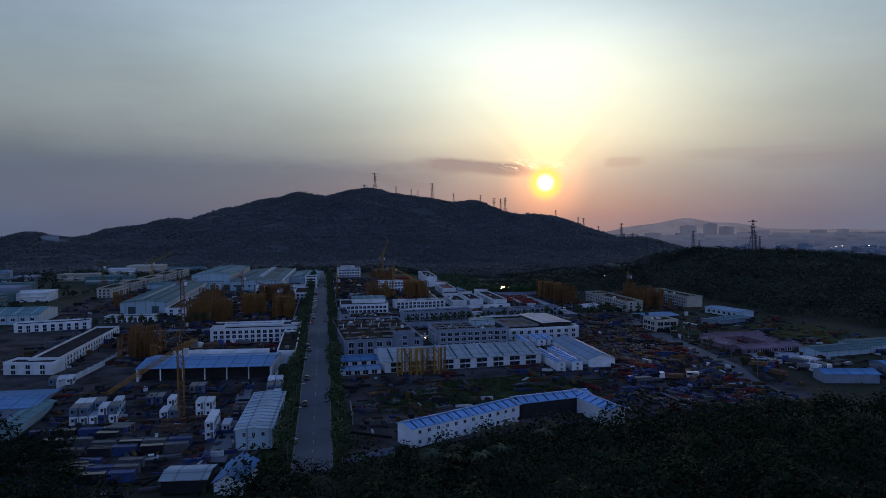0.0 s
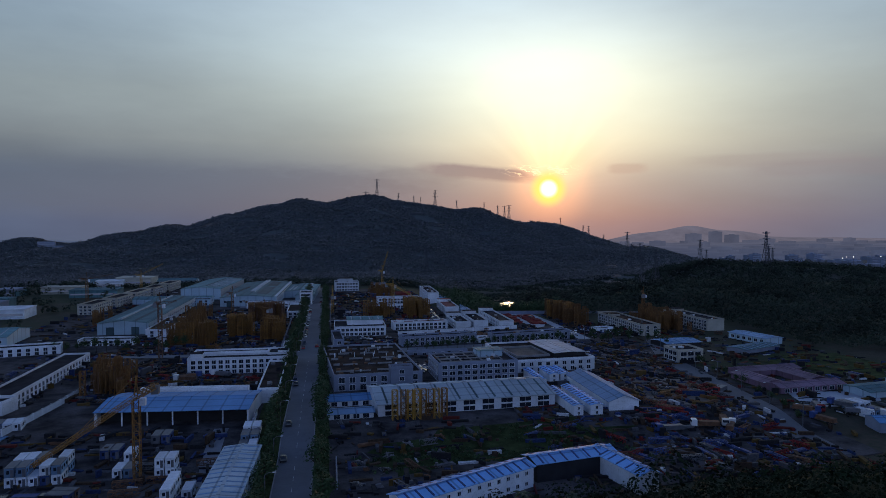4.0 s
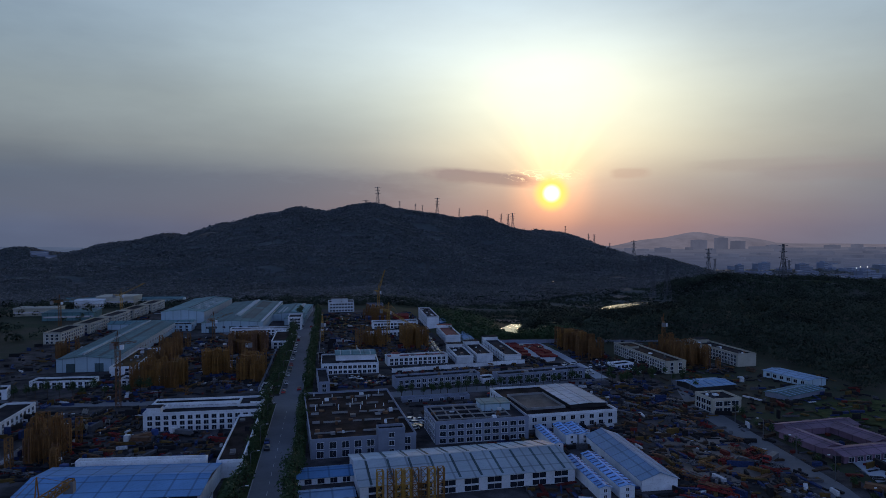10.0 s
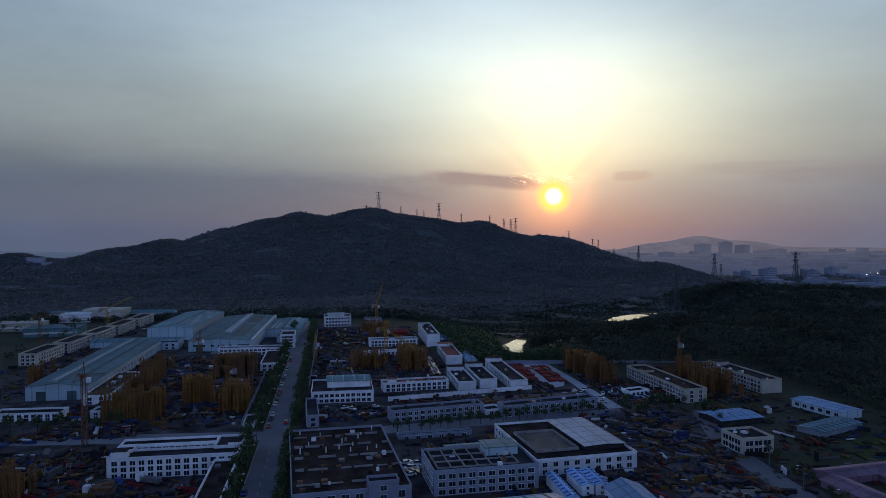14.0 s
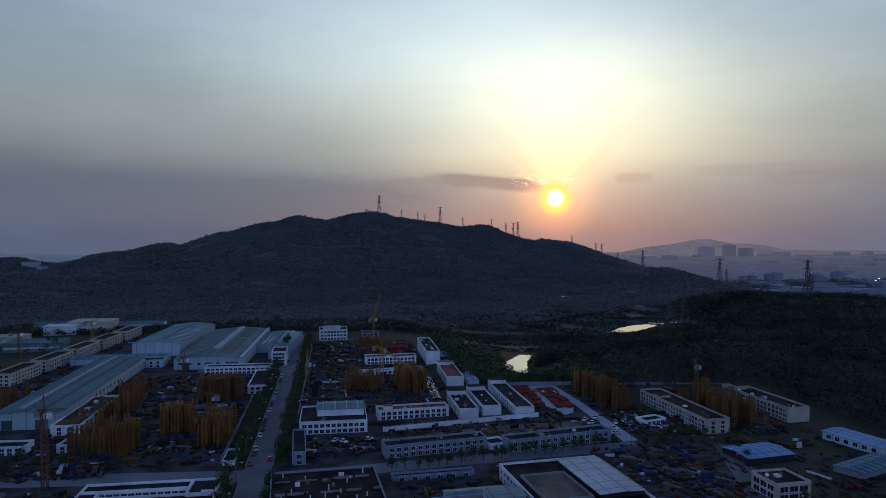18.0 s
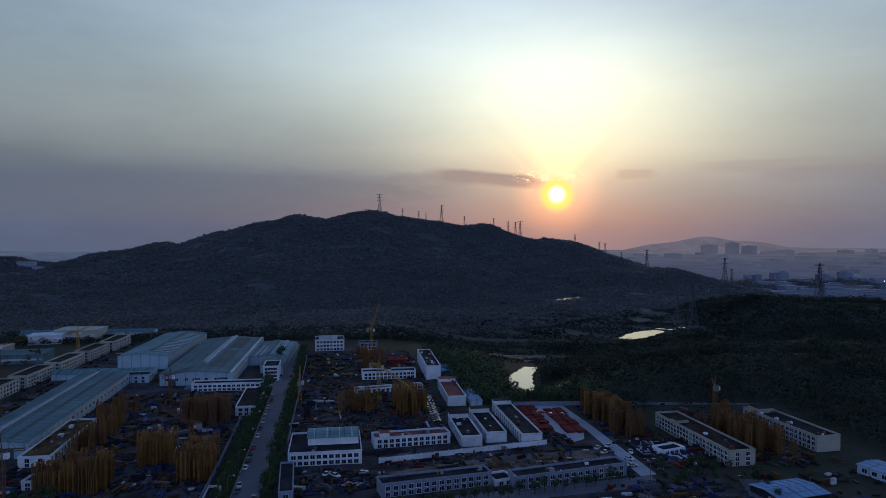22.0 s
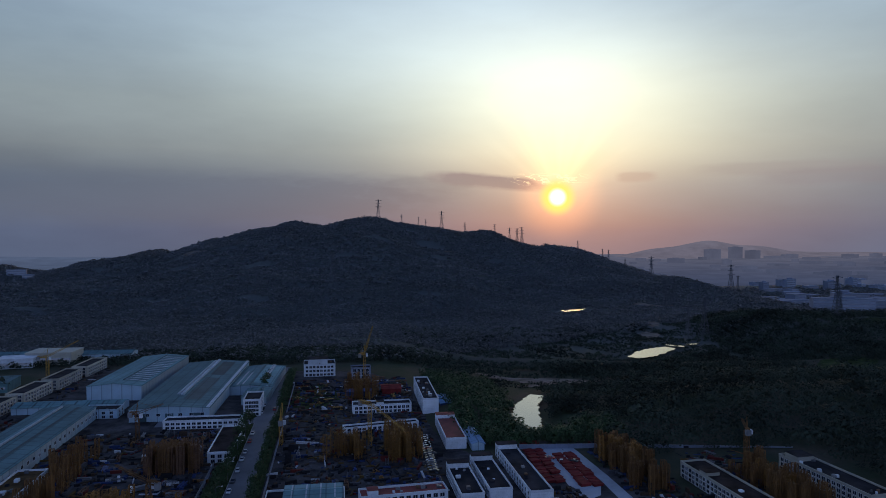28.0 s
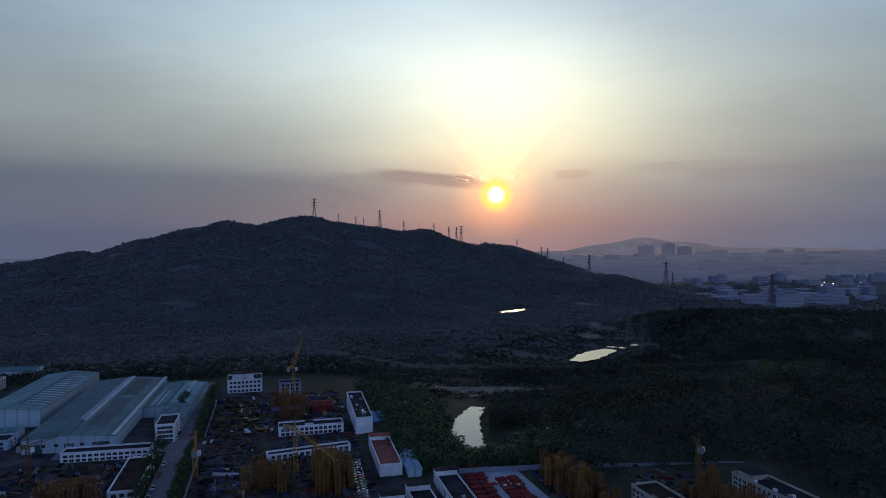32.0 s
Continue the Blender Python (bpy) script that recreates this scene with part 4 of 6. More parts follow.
pond("water_far_pond", POND_FAR, 13.0, FLOOR, 26, 7, "small still pond among dark scrub")
pond("water_reed_pool", [(392, 908), (402, 898), (408, 893)], 4.0, FLOOR + 0.4, 12, 17, "narrow pool beside the small pond")
pond("water_reed_pool_east", [(414, 903), (424, 908), (436, 913)], 3.4, FLOOR + 0.4, 12, 18, "narrow pool beside the small pond")


pond("water_upper_pond", POND_UP, 8, FLOOR, 26, 9, "small still pond on a wooded terrace")


def drape(name, cx, cy, rx, ry, rot, material, label, category, seed=0, lift=0.35, rough=0.25, n=14):
    """A patch of ground with an uneven edge laid over the terrain."""
    r = random.Random(seed)
    c, s_ = math.cos(radians(rot)), math.sin(radians(rot))
    edge = [r.uniform(1 - rough, 1 + rough) for _ in range(24)]
    rings, V, F = 6, [], []
    for i in range(rings + 1):
        for k in range(24):
            e = edge[k] * i / rings
            u, v = rx * e * math.cos(k * math.tau / 24), ry * e * math.sin(k * math.tau / 24)
            V.append((cx + u * c - v * s_, cy + u * s_ + v * c))
    xy = np.array(V)
    z = height(xy[:, 0], xy[:, 1]) + lift
    for i in range(rings):
        for k in range(24):
            F.append((i * 24 + k, i * 24 + (k + 1) % 24, (i + 1) * 24 + (k + 1) % 24, (i + 1) * 24 + k))
    me = bpy.data.meshes.new(name)
    me.from_pydata([(*p, q) for p, q in zip(V, z)], [], F)
    me.materials.append(material)
    return tagged(new(name, me), label, category, kind="structure")


CLEAR = []
for k, (cx, cy, rx, ry, rot, mt) in enumerate((
        (205, 735, 34, 14, -20, "earth"), (176, 748, 20, 8, -30, "earth"), (165, 762, 14, 5, -30, "earth"), (240, 722, 22, 5, -20, "earth"), (190, 712, 22, 5, 10, "earth"), (262, 712, 16, 4, 10, "earth"),
        (411, 990, 12, 26, -25, "earth"), (446, 1055, 10, 26, -20, "earth"), (556, 1285, 34, 14, -20, "earth"), (245, 1080, 14, 10, 0, "earth"),
        (149, 1690, 22, 10, 0, "earth"), (264, 1700, 34, 10, 0, "earth"), (-247, 1690, 34, 14, 20, "earth"), (-44, 1600, 14, 6, 0, "earth"),
        (-265, 1350, 16, 6, 0, "earth"), (640, 1720, 26, 8, 0, "earth"), (470, 740, 60, 22, 30, "field"), (640, 900, 40, 12, 20, "field"))):
    CLEAR.append((cx, cy, rx, ry))
    drape("clearing_%d" % (k + 1), cx, cy, rx, ry, rot, M[mt], "bare pale earth among scrub" if mt == "earth" else "open rough grass field", "clearing", seed=k)
drape("vacant_lot", 58, 240, 42, 15, 14, M["field"], "weedy vacant lot with puddles and scrub", "vacant lot", seed=31, lift=0.14)
drape("grass_field", 240, 318, 26, 30, 8, M["field"], "green grass field beside low sheds", "grass field", seed=32, lift=0.14)
drape("green_lot", 22, 640, 15, 34, 0, M["field"], "green lot with stacked yellow parts", "vacant lot", seed=33, lift=0.14)
M["paleconcrete"] = mat("pale_concrete", (0.46, 0.49, 0.53), 0.85, 0.15, 0.08, 0.2, dirt=0.3)
strip("concrete_lane", [(146, 406), (153, 407), (152, 476), (150, 520), (144, 520), (147, 470)], 0.14, M["paleconcrete"], "pale concrete lane beside the steel yard", "road")
strip("concrete_pad", [(131, 449), (141, 455), (146.6, 470), (143.9, 518), (134, 520)], 0.15, M["paleconcrete"], "pale concrete pad of the red steel yard", "yard")
strip("concrete_pad_east", [(176, 258), (208, 259), (218, 272), (182, 276)], 0.15, M["paleconcrete"], "pale concrete pad beside low sheds", "yard")
strip("yard_lane", [(-30, 180), (-24.5, 180), (-24.5, 262), (-29, 262)], 0.12, M["asphalt"], "pale asphalt lane between the containers and the dormitory", "road")
strip("concrete_pad_south", [(156, 424), (178, 420), (182, 445), (160, 450)], 0.15, M["paleconcrete"], "pale concrete forecourt", "yard")
drape("scrap_ground", 140, 288, 17, 24, 0, M["earth"], "bare trodden earth of the eastern scrap yard", "vacant lot", seed=46, lift=0.13, rough=0.2)
drape("earth_lot", 96, 424, 52, 14, 10, M["earth"], "bare brown earth lot behind the grey factories", "vacant lot", seed=44, lift=0.16, rough=0.1)


# ---- woods ----
def leaf_cloud(name, P, R, H, K, size, material, label, seed, low=0.25, jitter=0.45):
    """Crowns of small leaf clumps at P (n x 3), radius R, height H, K clumps each."""
    r = np.random.RandomState(seed)
    n = len(P)
    a = r.uniform(0, 6.283, (n, K))
    u = r.uniform(-0.55, 1.0, (n, K))
    rad = np.sqrt(np.maximum(0, 1 - np.abs(u) ** 2)) * r.uniform(0.62, 1.08, (n, K))
    lump = 1 + 0.28 * np.sin(a * 3 + r.uniform(0, 6.28, (n, 1))) * np.cos(u * 4 + r.uniform(0, 6.28, (n, 1)))
    c = np.stack([np.cos(a) * rad * lump * R[:, None], np.sin(a) * rad * lump * R[:, None], H[:, None] * (low + (1 - low) * 0.62 * (u + 0.6) * lump)], -1) + P[:, None, :]
    nrm = np.stack([np.cos(a) * rad, np.sin(a) * rad, u * 0.8 + 0.5], -1) + r.normal(0, jitter, (n, K, 3))
    nrm /= np.linalg.norm(nrm, axis=-1, keepdims=True)
    t1 = np.cross(nrm, r.normal(0, 1, (n, K, 3)))
    t1 /= np.linalg.norm(t1, axis=-1, keepdims=True)
    t2 = np.cross(nrm, t1)
    sz = size * r.uniform(0.5, 1.2, (n, K, 1)) * (R[:, None, None] / R.mean())
    q = np.stack([c + t1 * sz, c + t2 * sz * 0.8 - nrm * sz * 0.25, c - t1 * sz * 0.9, c - t2 * sz * 0.8 - nrm * sz * 0.25], 2).reshape(-1, 3)
    me = bpy.data.meshes.new(name)
    nf = n * K
    me.vertices.add(nf * 4)
    me.vertices.foreach_set("co", q.ravel())
    me.loops.add(nf * 4)
    me.loops.foreach_set("vertex_index", np.arange(nf * 4))
    me.polygons.add(nf)
    me.polygons.foreach_set("loop_start", np.arange(nf) * 4)
    me.update()
    me.validate()
    me.materials.append(material)
    return tagged(new(name, me), label, "woods", kind="stuff")


def scatter(x0, x1, y0, y1, step, keep, seed):
    r = np.random.RandomState(seed)
    X, Y = np.meshgrid(np.arange(x0, x1, step), np.arange(y0, y1, step))
    X = (X + r.uniform(-0.48, 0.48, X.shape) * step).ravel()
    Y = (Y + r.uniform(-0.48, 0.48, Y.shape) * step).ravel()
    ok = keep(X, Y)
    for cx, cy, rx, ry in CLEAR:
        ok &= ((X - cx) / rx) ** 2 + ((Y - cy) / ry) ** 2 > 1
    ok &= (near_line(X, Y, POND) > 10.5) & (near_line(X, Y, POND_FAR) > 17) & (near_line(X, Y, POND_UP) > 19) & (near_line(X, Y, BANK) > 7)
    X, Y = X[ok], Y[ok]
    return np.stack([X, Y, height(X, Y)], -1), r


FRONT_X, FRONT_Y = [-400, -160, -110, -81, -66, -52, -30, -12, 5, 24, 45, 82, 122, 161, 230, 420], [225, 224, 222, 217, 200, 160, 150, 172, 173, 180, 190, 197, 199, 199, 206, 218]


def grove(name, box4, step, keep, seed, rmin, rmax, K, size, material, label, tall=1.7, jitter=0.45):
    P, r = scatter(*box4, step, keep, seed)
    R = r.uniform(rmin, rmax, len(P)) * (1 + 0.35 * (r.uniform(0, 1, len(P)) > 0.88))
    leaf_cloud(name, P, R, R * r.uniform(tall * 0.8, tall * 1.2, len(P)), K, size, material, label, seed, 0.25, jitter)


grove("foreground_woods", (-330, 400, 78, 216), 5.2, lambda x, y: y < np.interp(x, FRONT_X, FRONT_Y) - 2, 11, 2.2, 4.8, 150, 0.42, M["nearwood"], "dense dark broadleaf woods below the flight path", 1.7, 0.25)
grove("east_woods", (175, 640, 215, 800), 7.4, lambda x, y: ((x > 262) & (y > 215) | (y > 492) & (x > 172)) & ~((x < 285) & (y < 352)) & (wavy(x, y, 60, 8) > -0.95) & ~((x < 290 - (y - 690) * 0.9) & (y > 690)) & ~((x < 182) & (y > 640)), 12, 2.4, 6.2, 95, 0.62, M["wood"], "dense dark broadleaf woods on a low hill", 1.5, 0.2)
grove("east_far_woods", (440, 1000, 800, 1060), 7.5, lambda x, y: (wavy(x, y, 80, 8) > -1.0) & (x > 420 + (y - 800) * 0.3), 32, 3.0, 5.4, 40, 1.0, M["wood"], "dark broadleaf woods on the eastern rise", 1.4, 0.2)
grove("east_side_woods", (640, 1000, 400, 800), 9, lambda x, y: wavy(x, y, 80, 8) > -0.9, 42, 3.0, 5.0, 22, 1.3, M["wood"], "dark broadleaf woods sloping to the plain")
grove("pond_woods", (94, 186, 520, 715), 4.6, lambda x, y: (x > 99) & (y > 530) & (x < np.where(y < 560, 186, np.where(y < 640, 140 + (y - 560) * 0.15, 150))) & ~((np.abs(x - 150) < 17) & (y < 552)), 13, 2.2, 3.8, 70, 0.6, M["leaf"], "bright green scrub woods round a pond", 1.7, 0.2)
grove("pond_front_woods", (112, 182, 521, 540), 3.8, lambda x, y: y > 519, 33, 2.3, 3.3, 90, 0.55, M["leaf"], "dark green trees before the pond", 2.0, 0.2)
grove("pond_bank_woods", (160, 186, 585, 680), 3.6, lambda x, y: x > 164 + (y - 600) * 0.36, 37, 2.0, 3.0, 70, 0.5, M["wood"], "green trees leaning over the pond's bank", 2.0, 0.2)
grove("pond_front_scrub", (122, 182, 540, 556), 2.6, lambda x, y: y > 531, 34, 1.1, 1.7, 40, 0.45, M["leaf"], "low green scrub along the pond's near bank", 1.5)
grove("far_pond_woods", (300, 420, 800, 850), 4.6, lambda x, y: y < 838 + (x - 330) * 0.55, 36, 1.6, 2.6, 40, 0.6, M["wood"], "dark scrub woods before the small pond", 1.3)
grove("lot_weeds", (14, 100, 222, 258), 1.9, lambda x, y: (wavy(x, y, 14, 71) > -0.3) & (y < 232 + x * 0.28) & (y > 214 + x * 0.12), 35, 0.35, 0.95, 18, 0.26, M["leaf"], "dark weeds and scrub in the vacant lot", 1.0)


def on_hill(x, y):
    return (y > np.interp(x, [-300, -170, 60, 100, 160, 400, 460], [800, 790, 760, 770, 880, 1010, 1060])) & (wavy(x, y, 90, 18) > -1.05)


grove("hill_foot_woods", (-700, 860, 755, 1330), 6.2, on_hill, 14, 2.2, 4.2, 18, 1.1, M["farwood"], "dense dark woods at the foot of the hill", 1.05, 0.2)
grove("street_end_woods", (-260, 150, 752, 830), 5.0, lambda x, y: (x < 150 - (y - 752) * 0.3) & (y > np.where(x < -40, 765, 752)), 55, 2.0, 3.6, 40, 0.75, M["wood"], "dark trees behind the last factories", 1.4, 0.2)
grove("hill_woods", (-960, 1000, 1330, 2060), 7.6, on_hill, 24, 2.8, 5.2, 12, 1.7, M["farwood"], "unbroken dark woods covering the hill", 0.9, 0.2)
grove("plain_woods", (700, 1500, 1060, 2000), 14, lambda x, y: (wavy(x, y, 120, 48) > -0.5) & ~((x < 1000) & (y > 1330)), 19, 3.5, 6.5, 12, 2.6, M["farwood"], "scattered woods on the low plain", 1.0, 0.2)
grove("west_woods", (-560, -176, 205, 800), 11, lambda x, y: wavy(x, y, 70, 28) > 0.25, 15, 2.5, 4.5, 34, 1.1, M["wood"], "scattered dark trees between low sheds")
grove("valley_scrub", (110, 560, 700, 1060), 5.0, lambda x, y: (wavy(x, y, 50, 38) > -0.6), 16, 1.2, 2.8, 16, 0.8, M["wood"], "low scrub in the valley", 1.0)


def tree_meshes(seed, h, rad):
    r = random.Random(seed)
    bm = bmesh.new()
    pts = [Vector((0, 0, -0.2))]
    for k in range(4):
        pts.append(pts[-1] + Vector((r.uniform(-.12, .12), r.uniform(-.12, .12), h * 0.16)))
    for k in range(4):
        w0, w1 = 0.17 - 0.03 * k, 0.14 - 0.03 * k
        A = [bm.verts.new(pts[k] + Vector((math.cos(i * 1.0472) * w0, math.sin(i * 1.0472) * w0, 0))) for i in range(6)]
        B = [bm.verts.new(pts[k + 1] + Vector((math.cos(i * 1.0472) * w1, math.sin(i * 1.0472) * w1, 0))) for i in range(6)]
        for i in range(6):
            bm.faces.new((A[i], A[(i + 1) % 6], B[(i + 1) % 6], B[i]))
    for k in range(5):
        a = r.uniform(0, 6.28)
        bar(bm, pts[2 + k % 3], pts[2 + k % 3] + Vector((math.cos(a) * rad * 0.7, math.sin(a) * rad * 0.7, h * 0.22)), 0.05)
    trunk = mesh(bm, M["bark"], "trunk")
    rs = np.random.RandomState(seed)
    n = 7
    P = np.stack([rs.uniform(-.55, .55, n) * rad, rs.uniform(-.55, .55, n) * rad, rs.uniform(0.3, 0.62, n) * h], -1)
    ob = leaf_cloud("tmp", P, rs.uniform(0.45, 0.7, n) * rad, np.full(n, h * 0.42), 46, 0.30, M["leaf"], "", seed, 0.0)
    crown = ob.data
    bpy.data.objects.remove(ob)
    return trunk, crown


TREES = [tree_meshes(50 + k, h, rd) for k, (h, rd) in enumerate(((5.5, 1.9), (6.5, 2.2), (4.6, 1.7), (7.2, 2.5)))]


def tree(x, y, k, s=1.0, label="", group="", z=0.0):
    r = root("street_tree", x, y, z, k * 77.0, label or "small dark green broadleaf tree", "tree", group)
    r.scale = (s, s, s)
    for nm, me in zip(("trunk", "crown"), TREES[k % 4]):
        part(nm, me, None, r)


rng = random.Random(5)
for side, gname in ((-9.8, "trees on the west kerb"), (4.9, "trees on the east kerb")):
    yy = 178.0
    while yy < 705:
        if not (376 < yy < 398 or 580 < yy < 598):
            tree(side + rng.uniform(-.7, .7), yy, rng.randrange(4), rng.uniform(0.95, 1.6), "dark green street tree on the road's edge", gname)
        yy += rng.uniform(4.2, 7.0)
for k in range(22):
    tree(47 + k * 4.4 + rng.uniform(-1, 1), 384.5 + k * 0.85 + rng.uniform(-.6, .6), rng.randrange(4), rng.uniform(0.75, 1.15), "dark green tree before the long grey factory", "trees before the grey factory")
for k in range(16):
    tree(164 + k * 1.5 + rng.uniform(-1, 1), 245 + k * 10, rng.randrange(4), rng.uniform(0.55, 0.85), "round dark tree along the side street", "trees along the side street")
for k in range(14):
    tree(-128 + k * 4.8, 409 + rng.uniform(-2, 2), rng.randrange(4), rng.uniform(0.85, 1.25), "dark green tree before a low office", "trees before the low offices")
for k in range(16):
    tree(rng.uniform(146, 205), rng.uniform(392, 410), rng.randrange(4), rng.uniform(0.7, 1.1), "dark round tree at the yard's edge", "trees before the cream factories")
for k in range(30):
    tree(rng.uniform(25, 95), rng.uniform(225, 252), rng.randrange(4), rng.uniform(0.25, 0.55), "dark bush in the vacant lot", "bushes in the vacant lot")


def palm(x, y, h, seed, z=0):
    r = random.Random(seed)
    o = root("palm", x, y, z, 0, "dark green palm with drooping fronds", "palm", "palms behind the dormitory")
    bm = bmesh.new()
    bar(bm, (0, 0, -0.3), (0.2, 0, h), 0.18)
    part("trunk", bm, M["bark"], o)
    for k in range(13):
        a, bm = k * 2.4 + r.uniform(-.2, .2), bmesh.new()
        d, q, rise, L = Vector((math.cos(a), math.sin(a), 0)), Vector((-math.sin(a), math.cos(a), 0)), r.uniform(0.3, 1.4), r.uniform(2.4, 3.6)
        prev = None
        for i in range(6):
            t = i / 5
            c = Vector((0.2, 0, h)) + d * L * t + Vector((0, 0, rise * 1.6 * t - 2.2 * t * t))
            w = 0.42 * math.sin(math.pi * min(1, 0.12 + t * 0.88))
            row = [bm.verts.new(c + q * w - Vector((0, 0, 0.15))), bm.verts.new(c), bm.verts.new(c - q * w - Vector((0, 0, 0.15)))]
            if prev:
                for j in range(2):
                    bm.faces.new((prev[j], prev[j + 1], row[j + 1], row[j]))
            prev = row
        part("frond", bm, M["palm"], o)


for k, (x, y, h) in enumerate(((27, 172, 4), (31, 166, 5), (34, 174, 4.5), (42, 184, 5), (46, 187, 4), (52, 191, 4.5), (38, 164, 5.5), (44, 170, 5), (58, 178, 6), (63, 186, 5))):
    palm(x, y, h, 70 + k)


# ---- masts, cranes, pylons ----
def lattice(bm, a, b, w0, w1, n, r):
    """Bracing of a square lattice between two ends, legs left out."""
    a, b = Vector(a), Vector(b)
    d = (b - a).normalized()
    s = d.cross(Vector((0, 0, 1)) if abs(d.z) < 0.9 else Vector((1, 0, 0))).normalized()
    u = d.cross(s).normalized()

    def c(i, k):
        w = (w0 + (w1 - w0) * i / n) / 2
        return a.lerp(b, i / n) + s * w * (1 if k in (0, 1) else -1) + u * w * (1 if k in (0, 3) else -1)
    for i in range(n):
        for k in range(4):
            bar(bm, c(i, k), c(i + 1, (k + 1) % 4), r)
            bar(bm, c(i + 1, k), c(i + 1, (k + 1) % 4), r)
    return [(c(0, k), c(n, k)) for k in range(4)]


MAST = {}


def mast_section(x, y, h, kind, rot, label, group, z=0.06):
    """A standing stack of crane mast sections."""
    far = y > 400
    if (h, kind, far) not in MAST:
        bm = bmesh.new()
        legs = lattice(bm, (0, 0, 0), (0, 0, h), 1.7, 1.7, max(3, int(h / 1.9)), 0.07)
        if far:
            for a, b in legs:
                bar(bm, a, b, 0.13)
            legs = []
        o = solid("mast_section", bm, M[kind], pose(x, y, z + yard_level(x, y), 0, 0, rot), label, "crane part", group)
        for a, b in legs:
            bm = bmesh.new()
            bar(bm, a, b, 0.13)
            part("leg", bm, M[kind], o)
        MAST[h, kind, far] = o
        return o
    o = copy_thing(MAST[h, kind, far], pose(x, y, z + yard_level(x, y), 0, 0, rot))
    return tagged(o, label, "crane part", group)


M["amber"] = mat("weathered_yellow_steel", (0.25, 0.115, 0.022), 0.7, 0.35, 0.3, 0.1)
M["ochre"] = mat("rusted_yellow_steel", (0.18, 0.082, 0.022), 0.8, 0.35, 0.3, 0.1)
YARDS = (
    (29, 49, 263, 268, 22, (10,), ("yellow", "amber"), "yellow lattice mast section standing before the hall"),
    (-76, -54, 419, 436, 22, (9, 12), ("amber", "ochre"), "weathered yellow mast section standing in the west yard"),
    (-50, -35, 446, 462, 20, (9, 12), ("amber", "ochre"), "weathered yellow mast section standing in the west yard"),
    (-29, -18, 424, 450, 28, (9, 12), ("amber", "ochre"), "weathered yellow mast section standing in the west yard"),
    (-44, -22, 504, 520, 30, (12,), ("ochre",), "rusty yellow mast section in a long row"),
    (-88, -70, 440, 520, 18, (6, 9), ("ochre",), "rusty yellow mast section beside the long hall"),
    (-86, -66, 305, 345, 18, (6, 9), ("ochre", "rusty"), "rusty mast section in the front yard"),
    (58, 76, 505, 540, 34, (12,), ("amber", "ochre"), "weathered yellow mast section stacked tall"),
    (26, 56, 510, 540, 14, (6, 9), ("ochre", "amber"), "weathered yellow mast section in the middle yard"),
    (40, 66, 625, 660, 20, (9, 12), ("ochre", "amber"), "rusty yellow mast section in the north yard"),
    (156, 172, 452, 512, 36, (9, 12), ("ochre", "amber"), "rusty yellow mast section in a tight row"),
    (202, 222, 415, 475, 26, (9,), ("ochre", "amber"), "rusty yellow mast section between the cream factories"),
    (-150, -128, 470, 560, 10, (6, 9), ("ochre",), "rusty yellow mast section behind the long hall"),
)
rng = random.Random(17)
for x0, x1, y0, y1, n, hs, kinds, label in YARDS:
    cols = max(1, int((x1 - x0) / 2.3))
    spots = [(i, j) for i in range(cols) for j in range(max(1, int((y1 - y0) / 2.6)))]
    rng.shuffle(spots)
    rows = max(1, int((y1 - y0) / 2.6))
    spots.sort(key=lambda p: math.hypot(p[0] / cols - 0.5, p[1] / rows - 0.5) + rng.random() * 0.5)
    spots = [(i, j) for i, j in spots if free(x0 + 2.3 * i, y0 + 2.6 * j)]
    for i, j in spots[:n]:
        mast_section(x0 + 2.3 * i + rng.uniform(-.3, .3), y0 + 2.6 * j + rng.uniform(-.3, .3), rng.choice(hs), rng.choice(kinds), rng.uniform(-6, 6), label, label.split(" standing")[0] + "s")


